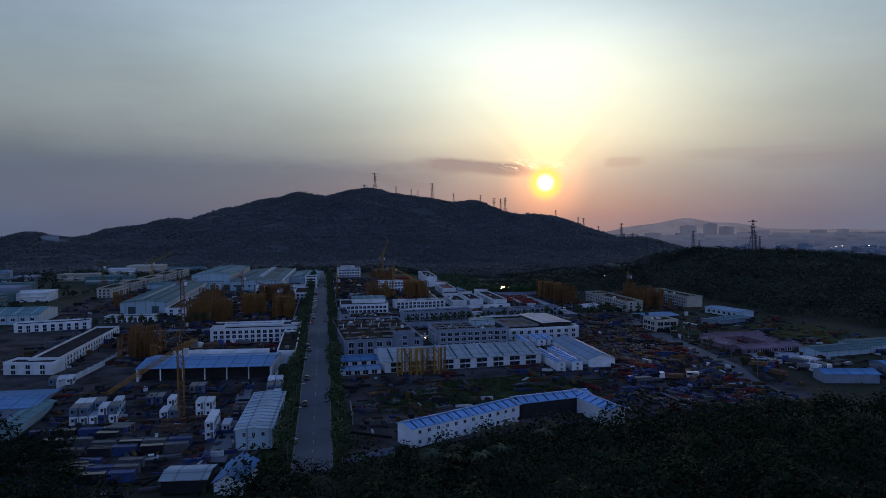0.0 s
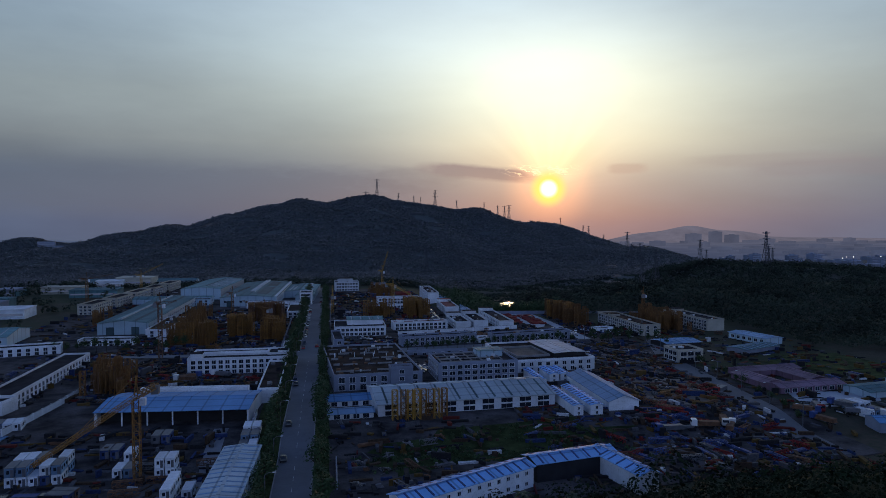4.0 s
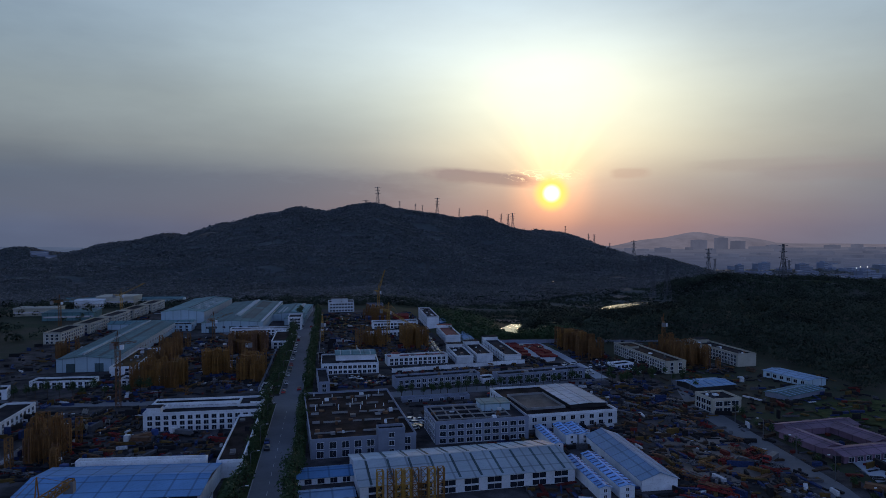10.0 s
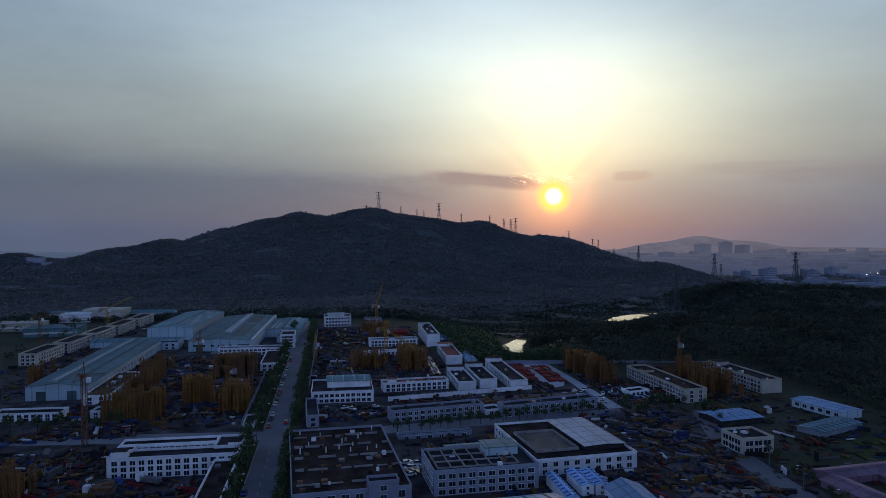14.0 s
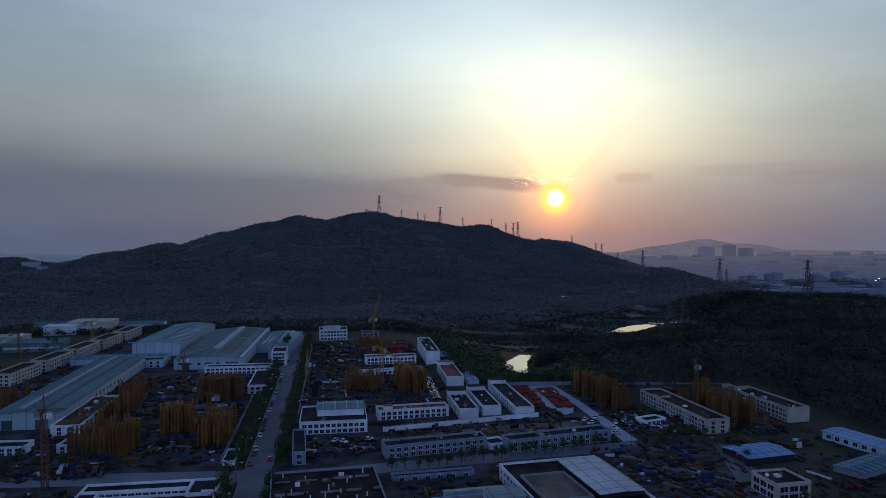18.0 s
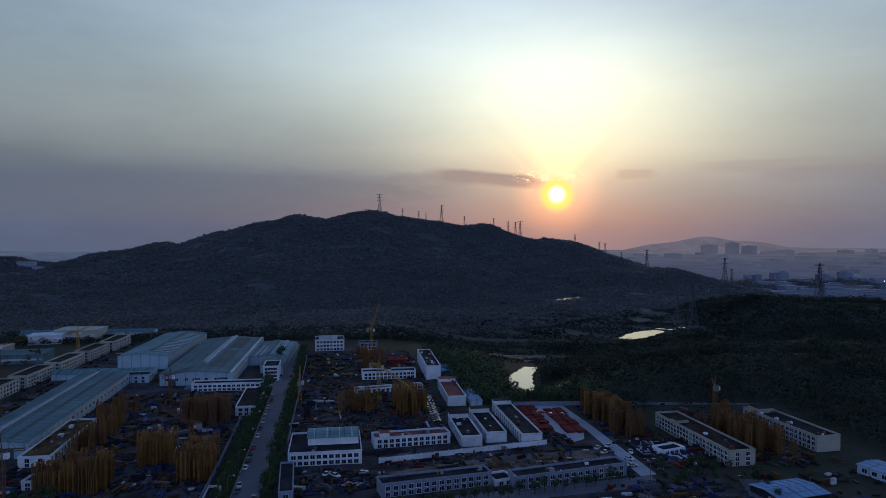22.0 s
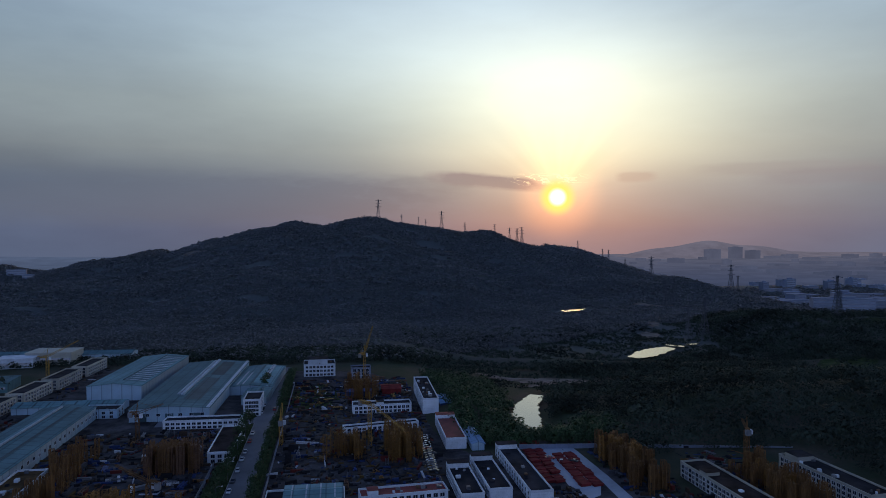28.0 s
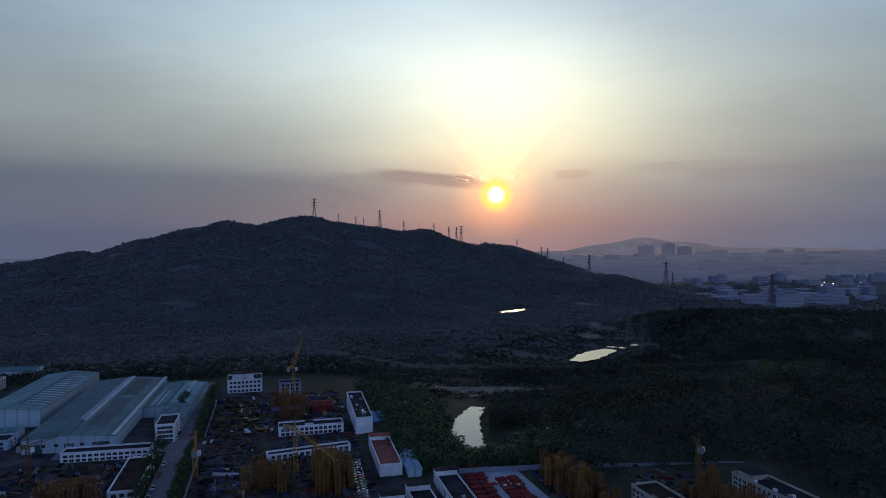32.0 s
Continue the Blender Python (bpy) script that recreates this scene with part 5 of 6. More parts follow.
def tower_crane(x, y, h, jib, az, luff, kind, label, z=0.0):
    o = root("tower_crane", x, y, z, 0, label, "crane")
    bm = bmesh.new()
    legs = lattice(bm, (0, 0, 0), (0, 0, h), 1.7, 1.7, max(5, int(h / 2.2)), 0.06)
    mst = part("mast", bm, M[kind], o)
    for a, b in legs:
        bm = bmesh.new()
        bar(bm, a, b, 0.11)
        part("leg", bm, M[kind], mst)
    d = Vector((math.sin(radians(az)) * math.cos(radians(luff)), math.cos(radians(az)) * math.cos(radians(luff)), math.sin(radians(luff))))
    flat = Vector((math.sin(radians(az)), math.cos(radians(az)), 0))
    top = Vector((0, 0, h + 0.8))
    bm = bmesh.new()
    legs = lattice(bm, top, top + d * jib, 1.1, 0.6, max(6, int(jib / 2.2)), 0.03)
    j = part("jib", bm, M[kind], o)
    for a, b in legs:
        bm = bmesh.new()
        bar(bm, a, b, 0.06)
        part("chord", bm, M[kind], j)
    bm = bmesh.new()
    legs = lattice(bm, top, top - flat * jib * 0.28, 1.4, 1.2, 5, 0.08)
    for a, b in legs:
        bar(bm, a, b, 0.1)
    part("counter_jib", bm, M[kind], o)
    e = top - flat * jib * 0.26
    boxpart("counterweight", (e.x - 1, e.y - 1, e.z - 2.2, e.x + 1, e.y + 1, e.z + 0.2), M["kerb"], o)
    boxpart("cab", (1.0, -0.8, h - 1.6, 2.4, 0.8, h + 0.4), M["white"], o)
    bm = bmesh.new()
    for q in (0.35, -0.35):
        bar(bm, top + Vector((q, q, 0)), top + Vector((0, 0, 5.5)), 0.1)
    bar(bm, top + Vector((0, 0, 5.5)), top + d * jib * 0.7, 0.04)
    bar(bm, top + Vector((0, 0, 5.5)), e, 0.04)
    part("apex", bm, M[kind], o)


tower_crane(-43, 226, 22, 46, 190, -3, "amber", "yellow tower crane over the container yard")
tower_crane(-73, 386, 26, 9, 110, 8, "rusty", "dark tower crane beside the low offices")
tower_crane(53, 534, 20, 26, 140, -20, "yellow", "yellow tower crane among stacked masts")
tower_crane(56, 676, 20, 20, 40, 62, "yellow", "yellow luffing crane with a raised jib")
tower_crane(-62, 560, 13, 14, 100, 20, "ochre", "rusty crane before the assembly hall")
tower_crane(-165, 720, 16, 22, 60, 25, "yellow", "yellow crane behind the workers' blocks")
tower_crane(218, 478, 16, 10, 20, 10, "ochre", "rusty short crane between the cream factories")
tower_crane(-190, 650, 18, 20, 80, 10, "ochre", "yellow crane in the far west yard")
tower_crane(-30, 455, 14, 16, 300, 15, "ochre", "rusty crane in the west yard")
tower_crane(10, 540, 12, 10, 0, 40, "yellow", "yellow short crane beside the street")


def pylon(x, y, h, label="grey lattice power pylon on the ridge"):
    z = float(height(x, y))
    o = root("power_pylon", x, y, z, 15, label, "pylon", "power pylons")
    bm = bmesh.new()
    for a, b in lattice(bm, (0, 0, 0), (0, 0, h * 0.55), h * 0.2, h * 0.07, 4, h * 0.0035) + lattice(bm, (0, 0, h * 0.55), (0, 0, h), h * 0.07, h * 0.03, 5, h * 0.003):
        bar(bm, a, b, h * 0.005)
    part("tower", bm, M["pylon"], o)
    for q, w in ((0.62, 0.17), (0.78, 0.14), (0.94, 0.18)):
        bm = bmesh.new()
        for sgn in (-1, 1):
            bar(bm, (0, 0, h * q), (sgn * h * w, 0, h * (q + 0.015)), h * 0.005)
            bar(bm, (0, 0, h * (q + 0.05)), (sgn * h * w, 0, h * (q + 0.015)), h * 0.004)
        part("cross_arm", bm, M["pylon"], o)


for x, y, h in ((143, 2000, 50), (204, 2010, 26), (248, 2010, 25), (266, 2000, 22), (307, 1995, 48), (369, 1995, 28), (450, 2000, 28), (489, 1995, 36), (521, 1990, 46), (508, 1990, 40),
                (679, 2000, 28), (747, 1995, 32), (764, 1995, 34), (809, 1990, 26), (842, 1900, 55), (1065, 1900, 72), (1085, 1900, 44),
                (612, 925, 50), (640, 960, 30), (660, 980, 30), (96, 1700, 44), (30, 1320, 46), (-80, 1260, 38), (170, 1200, 44), (215, 1140, 40), (560, 1250, 46), (600, 1300, 44), (455, 940, 44), (430, 930, 38), (-190, 1150, 36)):
    pylon(x, y, h)


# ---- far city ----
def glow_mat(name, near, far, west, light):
    """Haze painted as glow on distant land, paler farther off, bluer to the west."""
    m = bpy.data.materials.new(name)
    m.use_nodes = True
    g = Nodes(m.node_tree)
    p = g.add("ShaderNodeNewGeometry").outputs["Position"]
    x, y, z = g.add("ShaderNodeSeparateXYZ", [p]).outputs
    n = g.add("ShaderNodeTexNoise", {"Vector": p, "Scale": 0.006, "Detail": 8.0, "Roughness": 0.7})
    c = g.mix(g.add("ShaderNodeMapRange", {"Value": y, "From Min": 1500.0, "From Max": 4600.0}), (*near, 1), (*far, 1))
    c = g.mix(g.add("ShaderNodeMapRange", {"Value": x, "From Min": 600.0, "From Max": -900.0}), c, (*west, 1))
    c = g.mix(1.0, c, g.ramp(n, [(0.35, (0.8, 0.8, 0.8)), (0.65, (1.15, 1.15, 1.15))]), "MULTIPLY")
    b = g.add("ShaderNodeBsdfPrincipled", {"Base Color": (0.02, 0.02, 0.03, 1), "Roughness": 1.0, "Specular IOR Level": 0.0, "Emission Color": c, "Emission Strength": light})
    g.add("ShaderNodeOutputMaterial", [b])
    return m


M["haze_land"] = glow_mat("distant_plain_haze", (0.034, 0.050, 0.100), (0.108, 0.110, 0.150), (0.070, 0.095, 0.158), 1.0)
M["haze_town"] = glow_mat("distant_town_haze", (0.042, 0.058, 0.108), (0.086, 0.090, 0.130), (0.065, 0.088, 0.15), 1.0)
M["haze_hill"] = glow_mat("distant_hills_haze", (0.10, 0.10, 0.15), (0.142, 0.130, 0.164), (0.076, 0.102, 0.168), 1.0)
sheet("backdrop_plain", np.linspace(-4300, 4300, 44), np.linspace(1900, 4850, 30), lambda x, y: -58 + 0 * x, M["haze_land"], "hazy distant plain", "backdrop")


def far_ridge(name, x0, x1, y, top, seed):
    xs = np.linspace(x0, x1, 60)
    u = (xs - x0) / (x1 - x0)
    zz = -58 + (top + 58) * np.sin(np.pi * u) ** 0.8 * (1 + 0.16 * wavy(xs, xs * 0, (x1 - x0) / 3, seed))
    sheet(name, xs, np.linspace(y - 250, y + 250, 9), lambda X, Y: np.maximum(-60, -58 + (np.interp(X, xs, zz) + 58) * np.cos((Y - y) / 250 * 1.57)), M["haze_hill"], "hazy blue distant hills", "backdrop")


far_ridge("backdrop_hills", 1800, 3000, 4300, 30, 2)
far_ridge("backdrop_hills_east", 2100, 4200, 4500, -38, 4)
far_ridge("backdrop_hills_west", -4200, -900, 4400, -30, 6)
rng = random.Random(23)


def far_house(x, y, w, d, h, rot, kind, label, z):
    o = root("far_building", x, y, z, rot, label, "building", "far town")
    boxpart("wall", (-w / 2, -d / 2, -2, w / 2, d / 2, h), M[kind], o)
    boxpart("roof", (-w / 2 - .3, -d / 2 - .3, h, w / 2 + .3, d / 2 + .3, h + 0.8), M[kind], o)
    if h > 18:
        boxpart("roof_house", (-w / 5, -d / 5, h + 0.8, w / 5, d / 5, h + 4), M[kind], o)
    n = max(1, int(h / 6))
    # bands take the town's haze glow; they are not lit windows
    bm = bmesh.new()
    for k in range(n):
        zz = (k + 0.4) * h / n
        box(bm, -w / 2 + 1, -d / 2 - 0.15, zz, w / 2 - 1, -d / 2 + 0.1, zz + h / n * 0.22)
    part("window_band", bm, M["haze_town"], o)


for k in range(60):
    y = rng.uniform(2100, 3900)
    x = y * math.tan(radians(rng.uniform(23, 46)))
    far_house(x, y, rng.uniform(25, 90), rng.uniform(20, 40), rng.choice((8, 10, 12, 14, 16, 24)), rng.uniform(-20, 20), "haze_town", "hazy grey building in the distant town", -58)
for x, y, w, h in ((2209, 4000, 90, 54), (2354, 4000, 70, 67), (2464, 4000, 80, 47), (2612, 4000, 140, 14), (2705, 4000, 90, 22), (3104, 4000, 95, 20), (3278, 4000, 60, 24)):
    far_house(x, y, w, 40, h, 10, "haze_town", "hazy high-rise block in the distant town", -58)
for k in range(54):
    y = rng.uniform(1500, 2150)
    x = y * math.tan(radians(rng.uniform(31, 43)))
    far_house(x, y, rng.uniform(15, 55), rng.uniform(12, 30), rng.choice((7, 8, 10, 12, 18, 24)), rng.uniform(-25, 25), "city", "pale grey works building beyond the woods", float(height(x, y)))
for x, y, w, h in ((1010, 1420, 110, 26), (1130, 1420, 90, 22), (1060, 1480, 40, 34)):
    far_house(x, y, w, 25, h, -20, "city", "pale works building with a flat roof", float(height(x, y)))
for x, y, w, h in ((-690, 1925, 40, 12), (-655, 1900, 24, 8)):
    far_house(x, y, w, 9, h, 10, "grey", "pale house in the valley beside the hill", float(height(x, y)))
for k in range(40):
    x, y = rng.uniform(-480, -185), rng.uniform(430, 800)
    far_house(x, y, rng.uniform(14, 45), rng.uniform(10, 25), rng.choice((4, 6, 7, 9)), rng.uniform(-8, 8), rng.choice(("steel", "lightblue", "white", "cream", "steel", "city")), "low shed in the western works", 0.0)


# ---- road furniture ----
def lines(name, pts, label):
    bm = bmesh.new()
    for x0, y0, x1, y1 in pts:
        box(bm, x0, y0, 0.121, x1, y1, 0.135)
    tagged(new(name, mesh(follow(bm), M["line"], name)), label, "road marking", kind="structure")


lines("road_marking", [(-2.56, 180 + 8 * k, -2.44, 183 + 8 * k) for k in range(24)], "worn faint white centre line")
for nm, x0, x1 in (("kerb_west", RX0 - 0.3, RX0), ("kerb_east", RX1, RX1 + 0.3)):
    bm = bmesh.new()
    for y0, y1 in ((176, 380), (398, 582), (597, 738)):
        box(bm, x0, y0, 0.0, x1, y1, 0.27)
    tagged(new(nm, mesh(follow(bm), M["kerb"], nm)), "grey stone kerb along the street", "kerb", kind="structure")
for nm, x0, x1 in (("verge_west", -16.2, RX0 - 0.3), ("verge_east", RX1 + 0.3, 7.0)):
    bm = bmesh.new()
    for y0, y1 in ((176, 380), (398, 582), (597, 738)):
        box(bm, x0, y0, -0.1, x1, y1, 0.2)
    tagged(new(nm, mesh(follow(bm), M["field"], nm)), "strip of rough grass along the street", "verge", kind="structure")


def street_lamp(x, y, rot, first=[]):
    if first:
        return copy_thing(first[0], pose(x, y, 0.1 + yard_level(x, y), 0, 0, rot))
    o = root("street_lamp", x, y, 0.1, rot, "thin grey street lamp with a curved arm", "street lamp", "street lamps")
    bm = bmesh.new()
    bar(bm, (0, 0, 0), (0, 0, 7.6), 0.09)
    part("pole", bm, M["greysteel"], o)
    bm = bmesh.new()
    bar(bm, (0, 0, 7.5), (0.8, 0, 8.1), 0.06)
    bar(bm, (0.8, 0, 8.1), (2.0, 0, 8.2), 0.06)
    part("arm", bm, M["greysteel"], o)
    boxpart("lamp_head", (1.9, -0.15, 8.12, 2.7, 0.15, 8.3), M["white"], o)
    first.append(o)
    return o


for k in range(19):
    if not 12 < k * 0 + 175 + 29 * k - 375 < 20:
        street_lamp(RX0 - 1.0, 175 + 29 * k, 0)
for k in range(8):
    street_lamp(162 + k * 1.6, 240 + 20 * k, 180)
for k in range(6):
    street_lamp(56 + k * 18, 383 + k * 3, 90)


# ---- vehicles ----
CARS = {}


def wheels(o, spots, r):
    me = CARS.get(("wheel", r))
    if me is None:
        bm = bmesh.new()
        bmesh.ops.create_cone(bm, cap_ends=True, segments=12, radius1=r, radius2=r, depth=0.24, matrix=Matrix.Rotation(math.pi / 2, 4, "Y"))
        me = CARS["wheel", r] = mesh(bm, M["tyre"], "wheel")
    for x, y in spots:
        w = part("wheel", me, None, o)
        w.location = (x, y, r)


def car(x, y, rot, paint, label, group, z=0.13):
    if paint in CARS:
        return tagged(copy_thing(CARS[paint], pose(x, y, z + yard_level(x, y), 0, 0, rot)), label, "car", group)
    o = root("parked_car", x, y, z, rot, label, "car", group)
    bm = bmesh.new()
    prof = [(-2.2, 0.35), (2.2, 0.35), (2.25, 0.75), (1.2, 0.92), (-1.6, 0.98), (-2.2, 0.85)]
    A = [bm.verts.new((-0.88, p, q)) for p, q in prof]
    B = [bm.verts.new((0.88, p, q)) for p, q in prof]
    bm.faces.new(A), bm.faces.new(B[::-1])
    for i in range(6):
        bm.faces.new((A[i], A[(i + 1) % 6], B[(i + 1) % 6], B[i]))
    part("body", bm, M[paint], o)
    bm = bmesh.new()
    v = [bm.verts.new(p) for p in ((-0.8, -1.7, 0.94), (0.8, -1.7, 0.94), (0.8, 1.1, 0.9), (-0.8, 1.1, 0.9), (-0.64, -1.0, 1.42), (0.64, -1.0, 1.42), (0.64, 0.35, 1.42), (-0.64, 0.35, 1.42))]
    for f in ((0, 1, 5, 4), (1, 2, 6, 5), (2, 3, 7, 6), (3, 0, 4, 7)):
        bm.faces.new([v[i] for i in f])
    part("windows", bm, M["glass"], o)
    boxpart("roof", (-0.66, -1.02, 1.41, 0.66, 0.37, 1.46), M[paint], o)
    wheels(o, ((-0.8, -1.35), (0.8, -1.35), (-0.8, 1.35), (0.8, 1.35)), 0.33)
    CARS[paint] = o
    return o


def truck(x, y, rot, paint, bed, label, z=0.1):
    key = ("truck", paint, bed)
    if key in CARS:
        return copy_thing(CARS[key], pose(x, y, z + yard_level(x, y), 0, 0, rot))
    o = root("flatbed_truck", x, y, z, rot, label, "truck", "trucks in the yards")
    bm = bmesh.new()
    box(bm, -1.15, 2.6, 0.7, 1.15, 4.4, 2.9)
    bmesh.ops.bevel(bm, geom=[e for e in bm.edges], offset=0.15, segments=1, affect="EDGES")
    cab = part("cab", bm, M[paint], o)
    boxpart("windscreen", (-1.0, 4.39, 1.8, 1.0, 4.43, 2.6), M["glass"], cab)
    boxpart("chassis", (-0.6, -4.6, 0.6, 0.6, 2.6, 0.95), M["greysteel"], o)
    boxpart("bed", (-1.2, -4.8, 0.95, 1.2, 2.4, 1.2), M[bed], o)
    boxpart("load", (-1.05, -4.5, 1.2, 1.05, 1.9, 2.3), M[bed], o)
    wheels(o, ((-1, 3.2), (1, 3.2), (-1, -2.6), (1, -2.6), (-1, -3.7), (1, -3.7)), 0.48)
    CARS[key] = o
    return o


rng = random.Random(41)
PAINT = ("carwhite", "carwhite", "carwhite", "carblack", "carblack", "greysteel", "carred")
WORD = {"carwhite": "white", "carblack": "dark", "greysteel": "silver grey", "carred": "red"}
for yy in [236, 262, 318, 400, 412, 418, 437, 446, 455, 463, 480, 492, 505, 520, 531, 548, 562, 604, 612, 621, 634, 650, 662, 680]:
    p = rng.choice(PAINT)
    car(RX0 + 1.5 + rng.uniform(-.15, .15), yy, 180 + rng.uniform(-3, 3), p, WORD[p] + " car parked along the street", "cars along the street")
for yy in (405, 610, 640):
    p = rng.choice(PAINT)
    car(RX1 - 1.5, yy, rng.uniform(-3, 3), p, WORD[p] + " car parked along the street", "cars along the street")
car(-44, 190, 100, "carwhite", "white car on the yard concrete", "cars in the yards")
car(-6.6, 325, 180, "bluesteel", "blue car driving along the street", "cars along the street")
for k in range(16):
    p = rng.choice(PAINT)
    car(79 + 0.1 * k, 492 + 3.4 * k, 75, p, WORD[p] + " car in a slanted parking bay", "cars beside the narrow factories")
for k in range(46):
    p = rng.choice(PAINT)
    x, y = rng.choice(((rng.uniform(18, 40), rng.uniform(398, 426)), (rng.uniform(134, 152), rng.uniform(490, 520)), (rng.uniform(46, 52), rng.uniform(326, 352)), (rng.uniform(132, 156), rng.uniform(412, 446)), (rng.uniform(55, 120), rng.uniform(374, 382))))
    if not free(x, y, 2.5):
        continue
    car(x, y, rng.uniform(0, 360), p, WORD[p] + " car parked in a factory yard", "cars in the yards")
for k in range(22):
    x, y = rng.choice(((rng.uniform(-60, -25), rng.uniform(420, 540)), (rng.uniform(110, 160), rng.uniform(230, 300)), (rng.uniform(170, 200), rng.uniform(236, 256)), (rng.uniform(-70, -30), rng.uniform(300, 340))))
    if not free(x, y, 5):
        continue
    truck(x, y, rng.uniform(0, 360), rng.choice(("bluesteel", "carwhite", "red")), rng.choice(("greysteel", "rusty")), "flatbed truck loaded with steel parts in a yard")


# ---- containers and loose steel ----
BOXES = {}


def container(x, y, z, rot, kind, L, label):
    key = (kind, L)
    if key in BOXES:
        return tagged(copy_thing(BOXES[key], pose(x, y, z + yard_level(x, y), 0, 0, rot)), label)
    o = root("cabin_container", x, y, z, rot, label, "container", "site containers")
    bm = bmesh.new()
    box(bm, -1.2, -L / 2, 0.05, 1.2, L / 2, 2.55)
    part("body", bm, M[kind], o)
    bm = bmesh.new()
    for sx in (-1.22, 1.1):
        for sy in (-L / 2 - 0.02, L / 2 - 0.1):
            box(bm, sx, sy, 0, sx + 0.12, sy + 0.12, 2.6)
    box(bm, -1.22, -L / 2 - 0.02, 2.5, 1.22, L / 2 + 0.02, 2.62)
    part("frame", bm, M["greysteel" if kind != "white" else "white"], o)
    boxpart("window", (-0.6, -L / 2 - 0.04, 1.0, 0.1, -L / 2 - 0.005, 1.9), M["glass"], o)
    boxpart("door", (0.3, -L / 2 - 0.04, 0.1, 1.0, -L / 2 - 0.005, 2.1), M["greysteel"], o)
    for k in range(3):
        yy = -L / 2 + L * (k + 0.5) / 3
        boxpart("side_window", (1.205, yy - 0.5, 1.0, 1.235, yy + 0.5, 1.9), M["glass"], o)
    BOXES[key] = o
    return o


rng = random.Random(77)
for bx, by, nx, ny, nz, rot, kinds in ((-74.6, 229.5, 5, 2, 2, 4, ("white", "lightblue", "white", "bluesteel")), (-49, 232, 2, 1, 1, 0, ("white", "lightblue")), (-49, 243, 1, 1, 2, 0, ("white",)),
                                       (-38, 231, 2, 1, 2, 0, ("white", "lightblue")), (-31.5, 208, 1, 2, 2, 0, ("white",)), (-27.8, 214, 1, 1, 1, 0, ("white",)), (-18, 244, 2, 3, 1, 0, ("lightblue", "white")),
                                       (-56, 245, 2, 1, 1, 0, ("bluesteel",)), (-44, 253, 2, 1, 1, 0, ("greysteel", "bluesteel")), (-96, 272, 3, 1, 1, 10, ("lightblue", "white")), (190, 246, 3, 2, 1, 8, ("white", "lightblue")),
                                       (-58, 214, 2, 1, 1, 80, ("bluesteel", "rusty"))):
    for i in range(nx):
        for j in range(ny):
            for k in range(nz):
                if k and rng.random() < 0.15:
                    continue
                d = Matrix.Rotation(radians(rot), 3, "Z") @ Vector((i * 2.75, j * 6.6, 0))
                container(bx + d.x, by + d.y, 0.06 + 2.62 * k, rot, rng.choice(kinds), 6.05, "site cabin container in the crane yard")



def cargo_box(x, y, z, rot, kind, first={}):
    """A ribbed steel freight container."""
    m = pose(x, y, z + yard_level(x, y), 0, 0, rot)
    if kind in first:
        return copy_thing(first[kind], m)
    o = root("freight_container", x, y, z, rot, "dark ribbed steel freight container in the crane yard", "container", "freight containers")
    bm = bmesh.new()
    # corrugated long sides: one closed outline, drawn up from the floor
    side = [(1.15 + 0.05 * (k // 2 % 2), -2.95 + 0.1 * k) for k in range(60)]
    rim = side + [(-u, -v) for u, v in side]
    low = [bm.verts.new((u, v, 0.1)) for u, v in rim]
    high = [bm.verts.new((u, v, 2.4)) for u, v in rim]
    for k in range(len(rim)):
        n = (k + 1) % len(rim)
        bm.faces.new((low[k], low[n], high[n], high[k]))
    bm.faces.new(high)
    bm.faces.new(low[::-1])
    part("body", bm, M[kind], o)
    bm = bmesh.new()
    for sx in (-1.22, 1.1):
        for sy in (-3.05, 2.93):
            box(bm, sx, sy, 0, sx + 0.12, sy + 0.12, 2.5)
        box(bm, sx, -2.93, 2.38, sx + 0.12, 2.93, 2.5)
    part("frame", bm, M["greysteel"], o)
    boxpart("door", (-1.05, -3.06, 0.15, 1.05, -3.0, 2.3), M[kind], o)
    first[kind] = o
    return o


rng = random.Random(303)
for x0, y0, nx, ny, rot in ((-92, 205, 6, 3, 84), (-84, 182, 5, 4, 86), (-58, 196, 4, 2, 88), (-60, 176, 3, 3, 86)):
    for i in range(nx):
        for j in range(ny):
            x, y = x0 + i * 6.5 + rng.uniform(-.4, .4), y0 + j * 4.6 + rng.uniform(-.3, .3)
            if not (free(x, y, 3.2) and y > np.interp(x, FRONT_X, FRONT_Y) - 4) or rng.random() < 0.15:
                continue
            cargo_box(x, y, 0.06, rot + rng.uniform(-3, 3), rng.choice(("bluesteel", "carblack", "greysteel", "bluesteel")))

LOOSE = {}


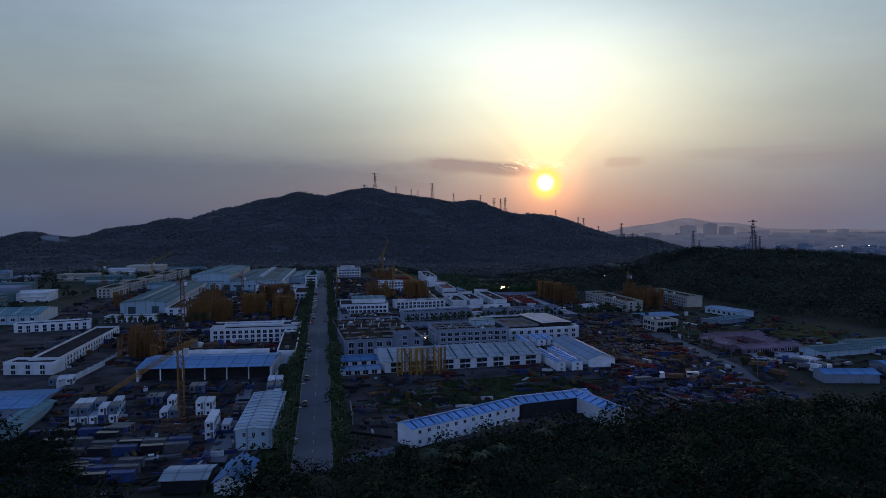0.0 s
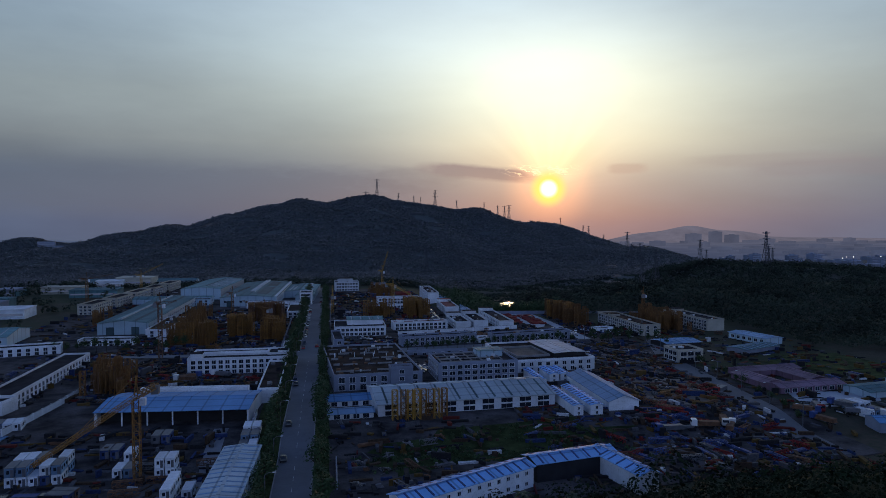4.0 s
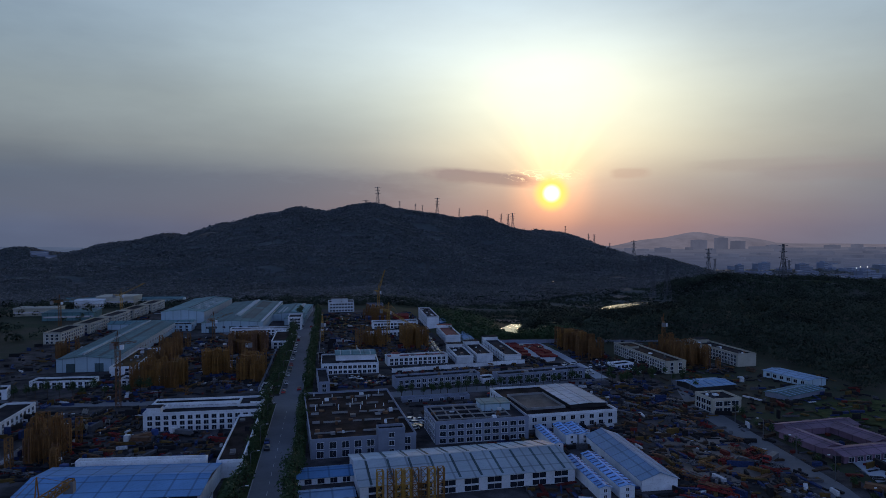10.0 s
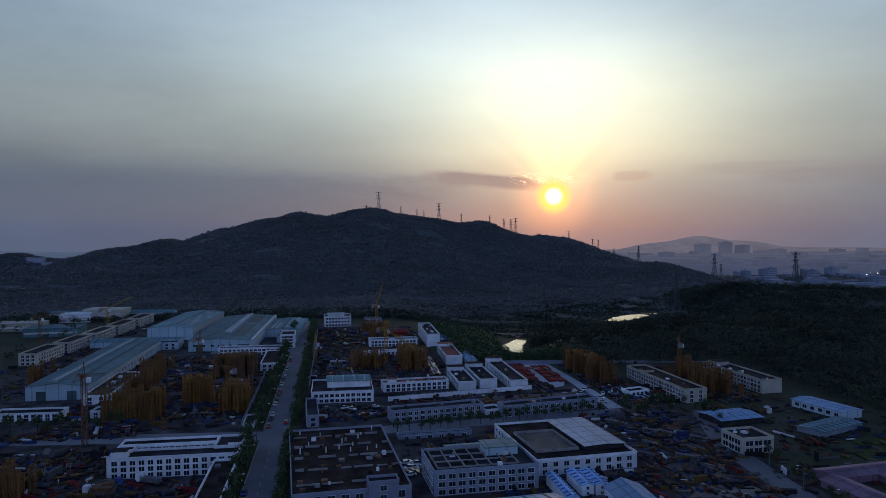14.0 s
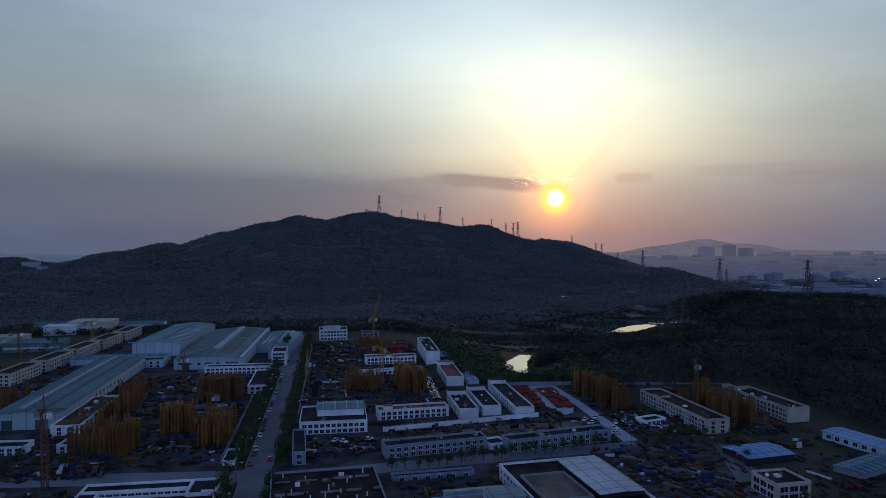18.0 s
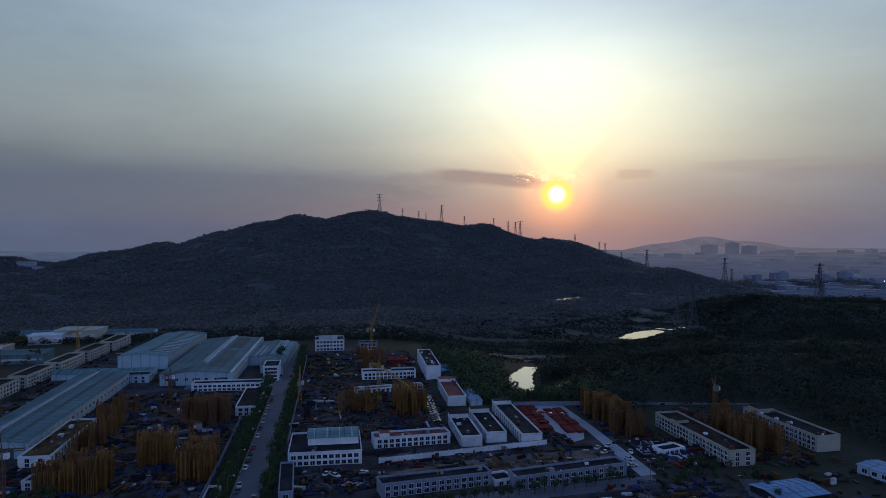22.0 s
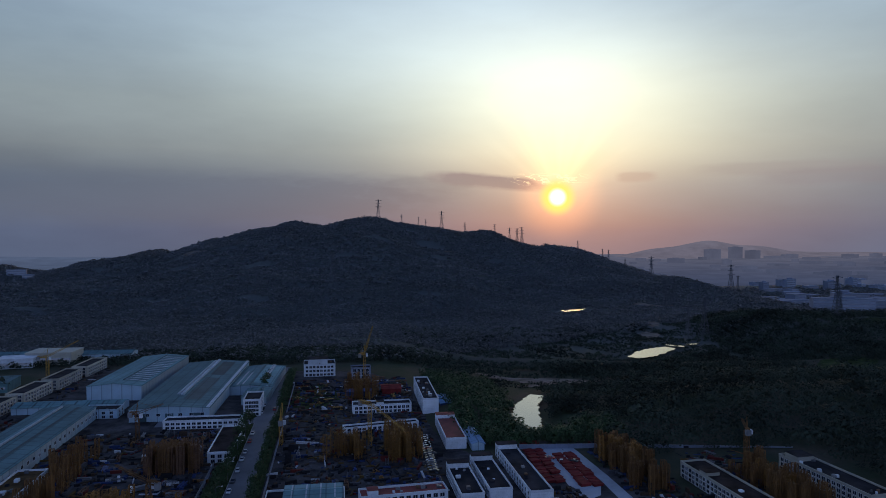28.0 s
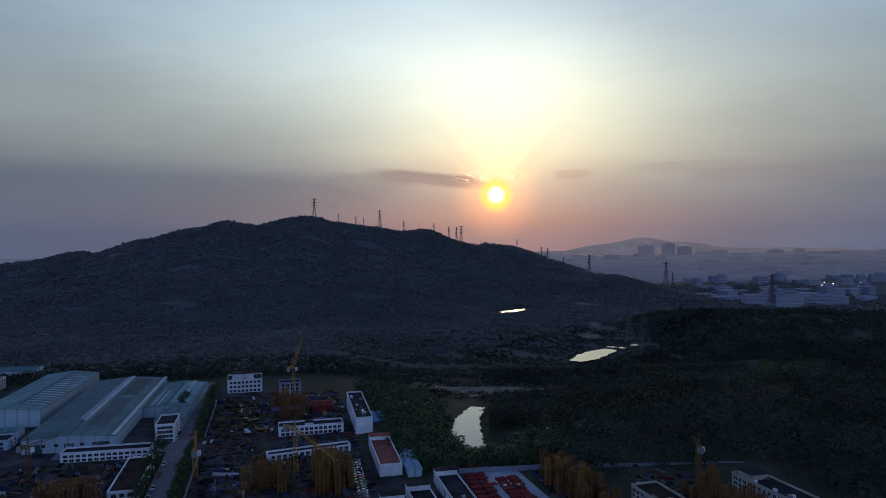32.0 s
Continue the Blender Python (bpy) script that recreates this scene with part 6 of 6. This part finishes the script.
def loose_mesh(kind, v):
    r = random.Random(kind + str(v))
    bm = bmesh.new()
    if kind == "steel_bundle":
        L = r.uniform(4, 8.5)
        for k in range(r.randint(5, 9)):
            x = (k % 4) * 0.5 - 0.8 + r.uniform(-.1, .1)
            z = (k // 4) * 0.42 + 0.1
            box(bm, x, -L / 2 + r.uniform(-.6, .6), z, x + 0.36, L / 2 + r.uniform(-.6, .6), z + 0.34)
    elif kind == "lattice_part":
        L = r.uniform(4, 8)
        for a, b in lattice(bm, (0, -L / 2, 0.75), (0, L / 2, 0.75), 1.4, 1.4, 4, 0.06):
            bar(bm, a, b, 0.1)
    elif kind == "parts_pallet":
        for k in range(3):
            box(bm, -0.9 + k * 0.7, -1, 0, -0.6 + k * 0.7, 1, 0.15)
        for k in range(r.randint(3, 6)):
            x, y, s = r.uniform(-.7, .4), r.uniform(-.8, .4), r.uniform(0.3, 0.8)
            box(bm, x, y, 0.15, x + s, y + s, 0.15 + s * r.uniform(0.6, 1.6))
    else:
        for k in range(r.randint(9, 15)):
            a, q, t = r.uniform(0, 6.28), r.uniform(0, 2.2), r.uniform(0, 3.14)
            p = Vector((math.cos(a) * q, math.sin(a) * q, r.uniform(0.1, 1.0) * (1 - q / 3)))
            d = Vector((math.cos(t), math.sin(t), r.uniform(-.15, .3))) * r.uniform(0.6, 1.8)
            bar(bm, p - d, p + d, r.uniform(0.06, 0.2))
    return bm


def loose(x, y, rot, kind, v, colour, label, group):
    key = (kind, v, colour)
    if key not in LOOSE:
        LOOSE[key] = mesh(loose_mesh(kind, v), M[colour], kind)
    o = new(kind, LOOSE[key])
    o.matrix_world = pose(x, y, 0.08 + yard_level(x, y), 0, 0, rot)
    tagged(o, label, "steel parts", group)


M["palegreen"] = mat("dull_green_steel", (0.10, 0.14, 0.09), 0.7, 0.3, 0.3, 0.1)
TINT = {"ochre": "rusty yellow", "amber": "weathered yellow", "rusty": "brown rusted", "red": "red painted", "bluesteel": "blue painted", "greysteel": "grey", "palesteel": "pale grey", "yellow": "yellow", "white": "white"}
rng = random.Random(90)
FIELDS = (
    (-96, -16, 405, 505, 130, 80, ("ochre", "ochre", "rusty", "greysteel", "palesteel", "bluesteel"), "west crane yard"),
    (-104, -58, 346, 400, 50, 20, ("rusty", "red", "ochre", "greysteel"), "west front yard"),
    (-66, -14, 506, 570, 45, 10, ("ochre", "rusty", "greysteel", "bluesteel"), "north-west yard"),
    (-95, -26, 165, 262, 50, 90, ("bluesteel", "greysteel", "rusty", "bluesteel"), "container yard"),
    (-84, -22, 300, 342, 50, 60, ("rusty", "red", "ochre", "greysteel"), "yard before the office"),
    (112, 130, 246, 270, 30, 40, ("red", "red", "red", "rusty"), "red heap yard"),
    (106, 138, 214, 244, 44, 3, ("bluesteel", "greysteel", "bluesteel", "greysteel"), "blue steel rows"),
    (70, 152, 205, 262, 90, 118, ("red", "red", "bluesteel", "bluesteel", "greysteel", "rusty"), "coloured steel yard"),
    (110, 160, 264, 330, 80, 30, ("rusty", "ochre", "red", "greysteel", "palesteel"), "eastern scrap yard"),
    (130, 164, 330, 400, 55, 40, ("rusty", "bluesteel", "greysteel", "palesteel"), "brown-roofed factory's yard"),
    (14, 84, 472, 590, 80, 0, ("ochre", "rusty", "bluesteel", "greysteel", "palesteel", "amber"), "middle crane yard"),
    (10, 84, 604, 690, 60, 90, ("ochre", "yellow", "rusty", "bluesteel"), "north crane yard"),
    (195, 235, 408, 500, 55, 20, ("ochre", "rusty", "greysteel", "palesteel"), "cream factories' yard"),
    (46, 140, 406, 446, 45, 15, ("rusty", "greysteel", "palesteel", "ochre"), "weedy back lot"),
    (10, 42, 196, 262, 40, 20, ("rusty", "greysteel", "palesteel"), "vacant lot"),
    (-130, -100, 300, 400, 45, 0, ("rusty", "greysteel", "bluesteel"), "west back yard"),
    (200, 250, 228, 300, 40, 10, ("bluesteel", "greysteel", "palesteel", "palesteel"), "eastern shed yard"),
)
for x0, x1, y0, y1, n, turn, cols, where in FIELDS:
    for k in range(int(n * 0.76)):
        kind = rng.choice(("steel_bundle", "lattice_part", "parts_pallet", "scrap_pile"))
        c = rng.choice(cols)
        x, y = rng.uniform(x0, x1), rng.uniform(y0, y1)
        if not free(x, y, 3 if kind in ("steel_bundle", "lattice_part") else 2):
            continue
        loose(x, y, turn + rng.choice((0, 0, 0, 90)) + rng.uniform(-9, 9), kind, rng.randrange(3), c,
              TINT[c] + " " + kind.replace("_", " ") + " lying in the " + where, kind.replace("_", " ") + "s in the " + where)


# ---- red panels, fences, litter ----
rng = random.Random(8)
for k in range(44):
    if k < 22:
        x, y = 138.5 + (k % 2) * 5.0 + (k // 2) * 0.1, 466 + (k // 2) * 3.9
    else:
        x, y = 124.5 + (k % 2) * 4.9 + (k - 22) // 2 * 0.35, 472 + (k - 22) // 2 * 5.2
    x, y = x + rng.uniform(-.3, .3), y + rng.uniform(-.3, .3)
    if not free(x, y, 0.5):
        continue
    r = root("panel_stack", x, y, 0.16, 12 + rng.uniform(-6, 6), "stack of red painted steel panels on concrete", "steel parts", "red panel stacks")
    for q in range(rng.randint(2, 4)):
        o = rng.uniform(-.2, .2)
        boxpart("panel", (-2.2 + o, -1.6, 0.3 * q, 2.2 + o, 1.6, 0.3 * q + 0.24), M["red"], r)


def wall_run(name, pts, h, kind, label, z=0.05):
    """A boundary wall with piers."""
    r = root(name, pts[0][0], pts[0][1], z, 0, label, "wall")
    for (ax, ay), (bx, by) in zip(pts[:-1], pts[1:]):
        L = math.hypot(bx - ax, by - ay)
        m = pose(ax - pts[0][0], ay - pts[0][1], 0, 0, 0, math.degrees(math.atan2(by - ay, bx - ax)))
        p = boxpart("panel", (0, -0.1, 0, L, 0.1, h), M[kind], r)
        p.matrix_basis = m
        c = boxpart("coping", (0, -0.17, h, L, 0.17, h + 0.12), M["kerb"], r)
        c.matrix_basis = m
        for k in range(int(L / 6) + 1):
            q = boxpart("pier", (k * 6 - 0.2, -0.2, 0, k * 6 + 0.2, 0.2, h + 0.25), M[kind], r)
            q.matrix_basis = m


wall_run("boundary_wall", [(47, 436), (100, 446), (122, 450)], 2.2, "white", "white boundary wall behind the narrow factories' forecourt")
wall_run("boundary_wall", [(9, 212), (9, 232)], 2.0, "grey", "grey boundary wall of the vacant lot")
wall_run("boundary_wall", [(5, 178), (19, 184)], 1.6, "grey", "grey wall at the dormitory gate")
wall_run("boundary_wall", [(-17.2, 258), (-17.2, 276)], 2.0, "white", "white street wall of the workshop yard")
wall_run("boundary_wall", [(-17.2, 404), (-17.2, 512)], 2.0, "grey", "grey street wall of the west crane yard")
wall_run("boundary_wall", [(8.5, 466), (8.5, 576)], 2.0, "grey", "grey street wall of the middle crane yard")
wall_run("boundary_wall", [(8.5, 602), (8.5, 676)], 1.6, "grey", "grey street wall of the green lot")
wall_run("boundary_wall", [(124, 517), (160, 513), (252, 494)], 2.2, "grey", "grey wall at the foot of the woods")
wall_run("boundary_wall", [(-92, 264), (-88, 300), (-86, 344)], 2.2, "white", "white wall between western yards")


def litter_material():
    m = bpy.data.materials.new("mixed_yard_litter")
    m.use_nodes = True
    g = Nodes(m.node_tree)
    c = g.tree.nodes.new("ShaderNodeValToRGB")
    c.color_ramp.interpolation = "CONSTANT"
    g.put(c.inputs[0], g.add("ShaderNodeNewGeometry").outputs["Random Per Island"])
    stops = ((0.0, (0.025, 0.025, 0.028)), (0.30, (0.07, 0.045, 0.03)), (0.50, (0.10, 0.10, 0.11)), (0.64, (0.03, 0.05, 0.13)), (0.74, (0.13, 0.08, 0.025)),
             (0.82, (0.13, 0.025, 0.02)), (0.88, (0.02, 0.02, 0.022)), (0.955, (0.6, 0.61, 0.63)))
    while len(c.color_ramp.elements) < len(stops):
        c.color_ramp.elements.new(0.5)
    for e, (p, q) in zip(c.color_ramp.elements, stops):
        e.position, e.color = p, (*q, 1)
    n = g.add("ShaderNodeTexNoise", {"Vector": g.add("ShaderNodeTexCoord").outputs["Object"], "Scale": 2.0, "Detail": 4.0})
    k = g.mix(1.0, c.outputs[0], g.ramp(n, [(0.3, (0.6, 0.6, 0.6)), (0.7, (1.1, 1.1, 1.1))]), "MULTIPLY")
    g.add("ShaderNodeOutputMaterial", [g.add("ShaderNodeBsdfPrincipled", {"Base Color": k, "Roughness": 0.85, "Specular IOR Level": 0.15})])
    return m


M["litter"] = litter_material()


def litter(name, x0, x1, y0, y1, n, seed, label, flat=1.0):
    """Thousands of small uncountable pieces on a yard."""
    r = np.random.RandomState(seed)
    V, F = [], []
    for k in range(n):
        x, y = r.uniform(x0, x1), r.uniform(y0, y1)
        if not free(x, y, 1.0):
            continue
        a = r.choice((0, 1.57)) + r.normal(0, 0.25)
        l, w, h = r.gamma(2.0, 0.7) + 0.3, r.uniform(0.15, 0.7), r.gamma(1.6, 0.35) * flat + 0.1
        c, s_ = math.cos(a), math.sin(a)
        b = len(V)
        low = 0.05 + yard_level(x, y)
        for zz in (low, low + h):
            for u, v in ((-l, -w), (l, -w), (l, w), (-l, w)):
                V.append((x + u * c - v * s_, y + u * s_ + v * c, zz))
        F += [tuple(b + i for i in f) for f in ((4, 5, 6, 7), (0, 1, 5, 4), (1, 2, 6, 5), (2, 3, 7, 6), (3, 0, 4, 7))]
    me = bpy.data.meshes.new(name)
    me.from_pydata(V, [], F)
    me.materials.append(M["litter"])
    tagged(new(name, me), label, "yard litter", kind="stuff")


for k, (x0, x1, y0, y1, n) in enumerate(((-98, -17, 404, 572, 1500), (-100, -24, 164, 262, 700), (-88, -20, 298, 343, 420), (70, 160, 204, 330, 1500), (128, 166, 330, 402, 420),
                                         (9, 85, 468, 690, 1700), (155, 178, 452, 520, 300), (-104, -56, 344, 404, 700), (155, 186, 412, 450, 260), (122, 134, 448, 464, 60), (195, 224, 408, 505, 420), (46, 146, 404, 446, 260), (10, 46, 398, 430, 260),
                                         (9, 60, 196, 262, 220), (-132, -100, 296, 402, 300), (166, 262, 226, 400, 700), (46, 100, 340, 380, 120), (-170, -132, 440, 760, 400))):
    litter("yard_litter", x0, x1, y0, y1, n, 200 + k, "mixed small scrap, parts and rubbish strewn over a yard")


# ---- tight far rows of mast sections, too many to count ----
def mast_rows(name, spots, kind, label):
    bm = bmesh.new()
    for a, b in lattice(bm, (0, 0, 0), (0, 0, 10.5), 1.7, 1.7, 6, 0.07):
        bar(bm, a, b, 0.13)
    me = mesh(bm, M[kind], name)
    v = np.array([p.co[:] for p in me.vertices])
    f = np.array([p.vertices[:] for p in me.polygons])
    V, F = [], []
    for k, (x, y, sc) in enumerate(spots):
        V.append(v * (1, 1, sc) + (x, y, 0.06 + yard_level(x, y)))
        F.append(f + k * len(v))
    out = bpy.data.meshes.new(name)
    out.from_pydata(np.concatenate(V).tolist(), [], np.concatenate(F).tolist())
    out.materials.append(M[kind])
    tagged(new(name, out), label, "crane parts", kind="stuff")


rng = random.Random(61)
for x0, x1, y0, y1, n, kind in ((-50, -35, 446, 461, 36, "amber"), (-29, -18, 426, 450, 52, "amber"), (-76, -54, 419, 436, 50, "amber"), (-44, -23, 504, 519, 56, "rusty"), (60, 76, 506, 536, 46, "amber"),
                                (157, 171, 456, 508, 60, "ochre"), (203, 220, 418, 470, 44, "ochre"), (42, 62, 628, 655, 30, "ochre"), (-86, -72, 470, 540, 26, "ochre"), (30, 50, 512, 530, 16, "amber"), (-84, -70, 308, 338, 24, "ochre")):
    spots = []
    while len(spots) < n:
        x, y = rng.uniform(x0, x1), rng.uniform(y0, y1)
        if free(x, y, 1.2):
            spots.append((x, y, rng.choice((0.6, 0.85, 1.0, 1.15))))
    mast_rows("mast_rows", spots, kind, "tight rows of weathered yellow lattice mast sections")


def flood_lamp(x, y, h):
    z = float(height(x, y))
    o = root("flood_lamp", x, y, z, 0, "lit white floodlight on a tall pole", "lamp", "floodlights of the works")
    bm = bmesh.new()
    bar(bm, (0, 0, 0), (0, 0, h), 0.25)
    part("pole", bm, M["pylon"], o)
    bm = bmesh.new()
    bmesh.ops.create_icosphere(bm, subdivisions=1, radius=1.0, matrix=Matrix.Translation((0, 0, h)))
    m = bpy.data.materials.get("lit_lamp")
    if m is None:
        m = bpy.data.materials.new("lit_lamp")
        m.use_nodes = True
        g = Nodes(m.node_tree)
        g.add("ShaderNodeOutputMaterial", [g.add("ShaderNodeEmission", {"Color": (1, 0.97, 0.9, 1), "Strength": 4.0})])
    part("lamp_head", bm, m, o)


for x, y, h in ((1200, 1500, 40), (1225, 1496, 42), (1310, 1510, 40), (1260, 1560, 34)):
    flood_lamp(x, y, h)
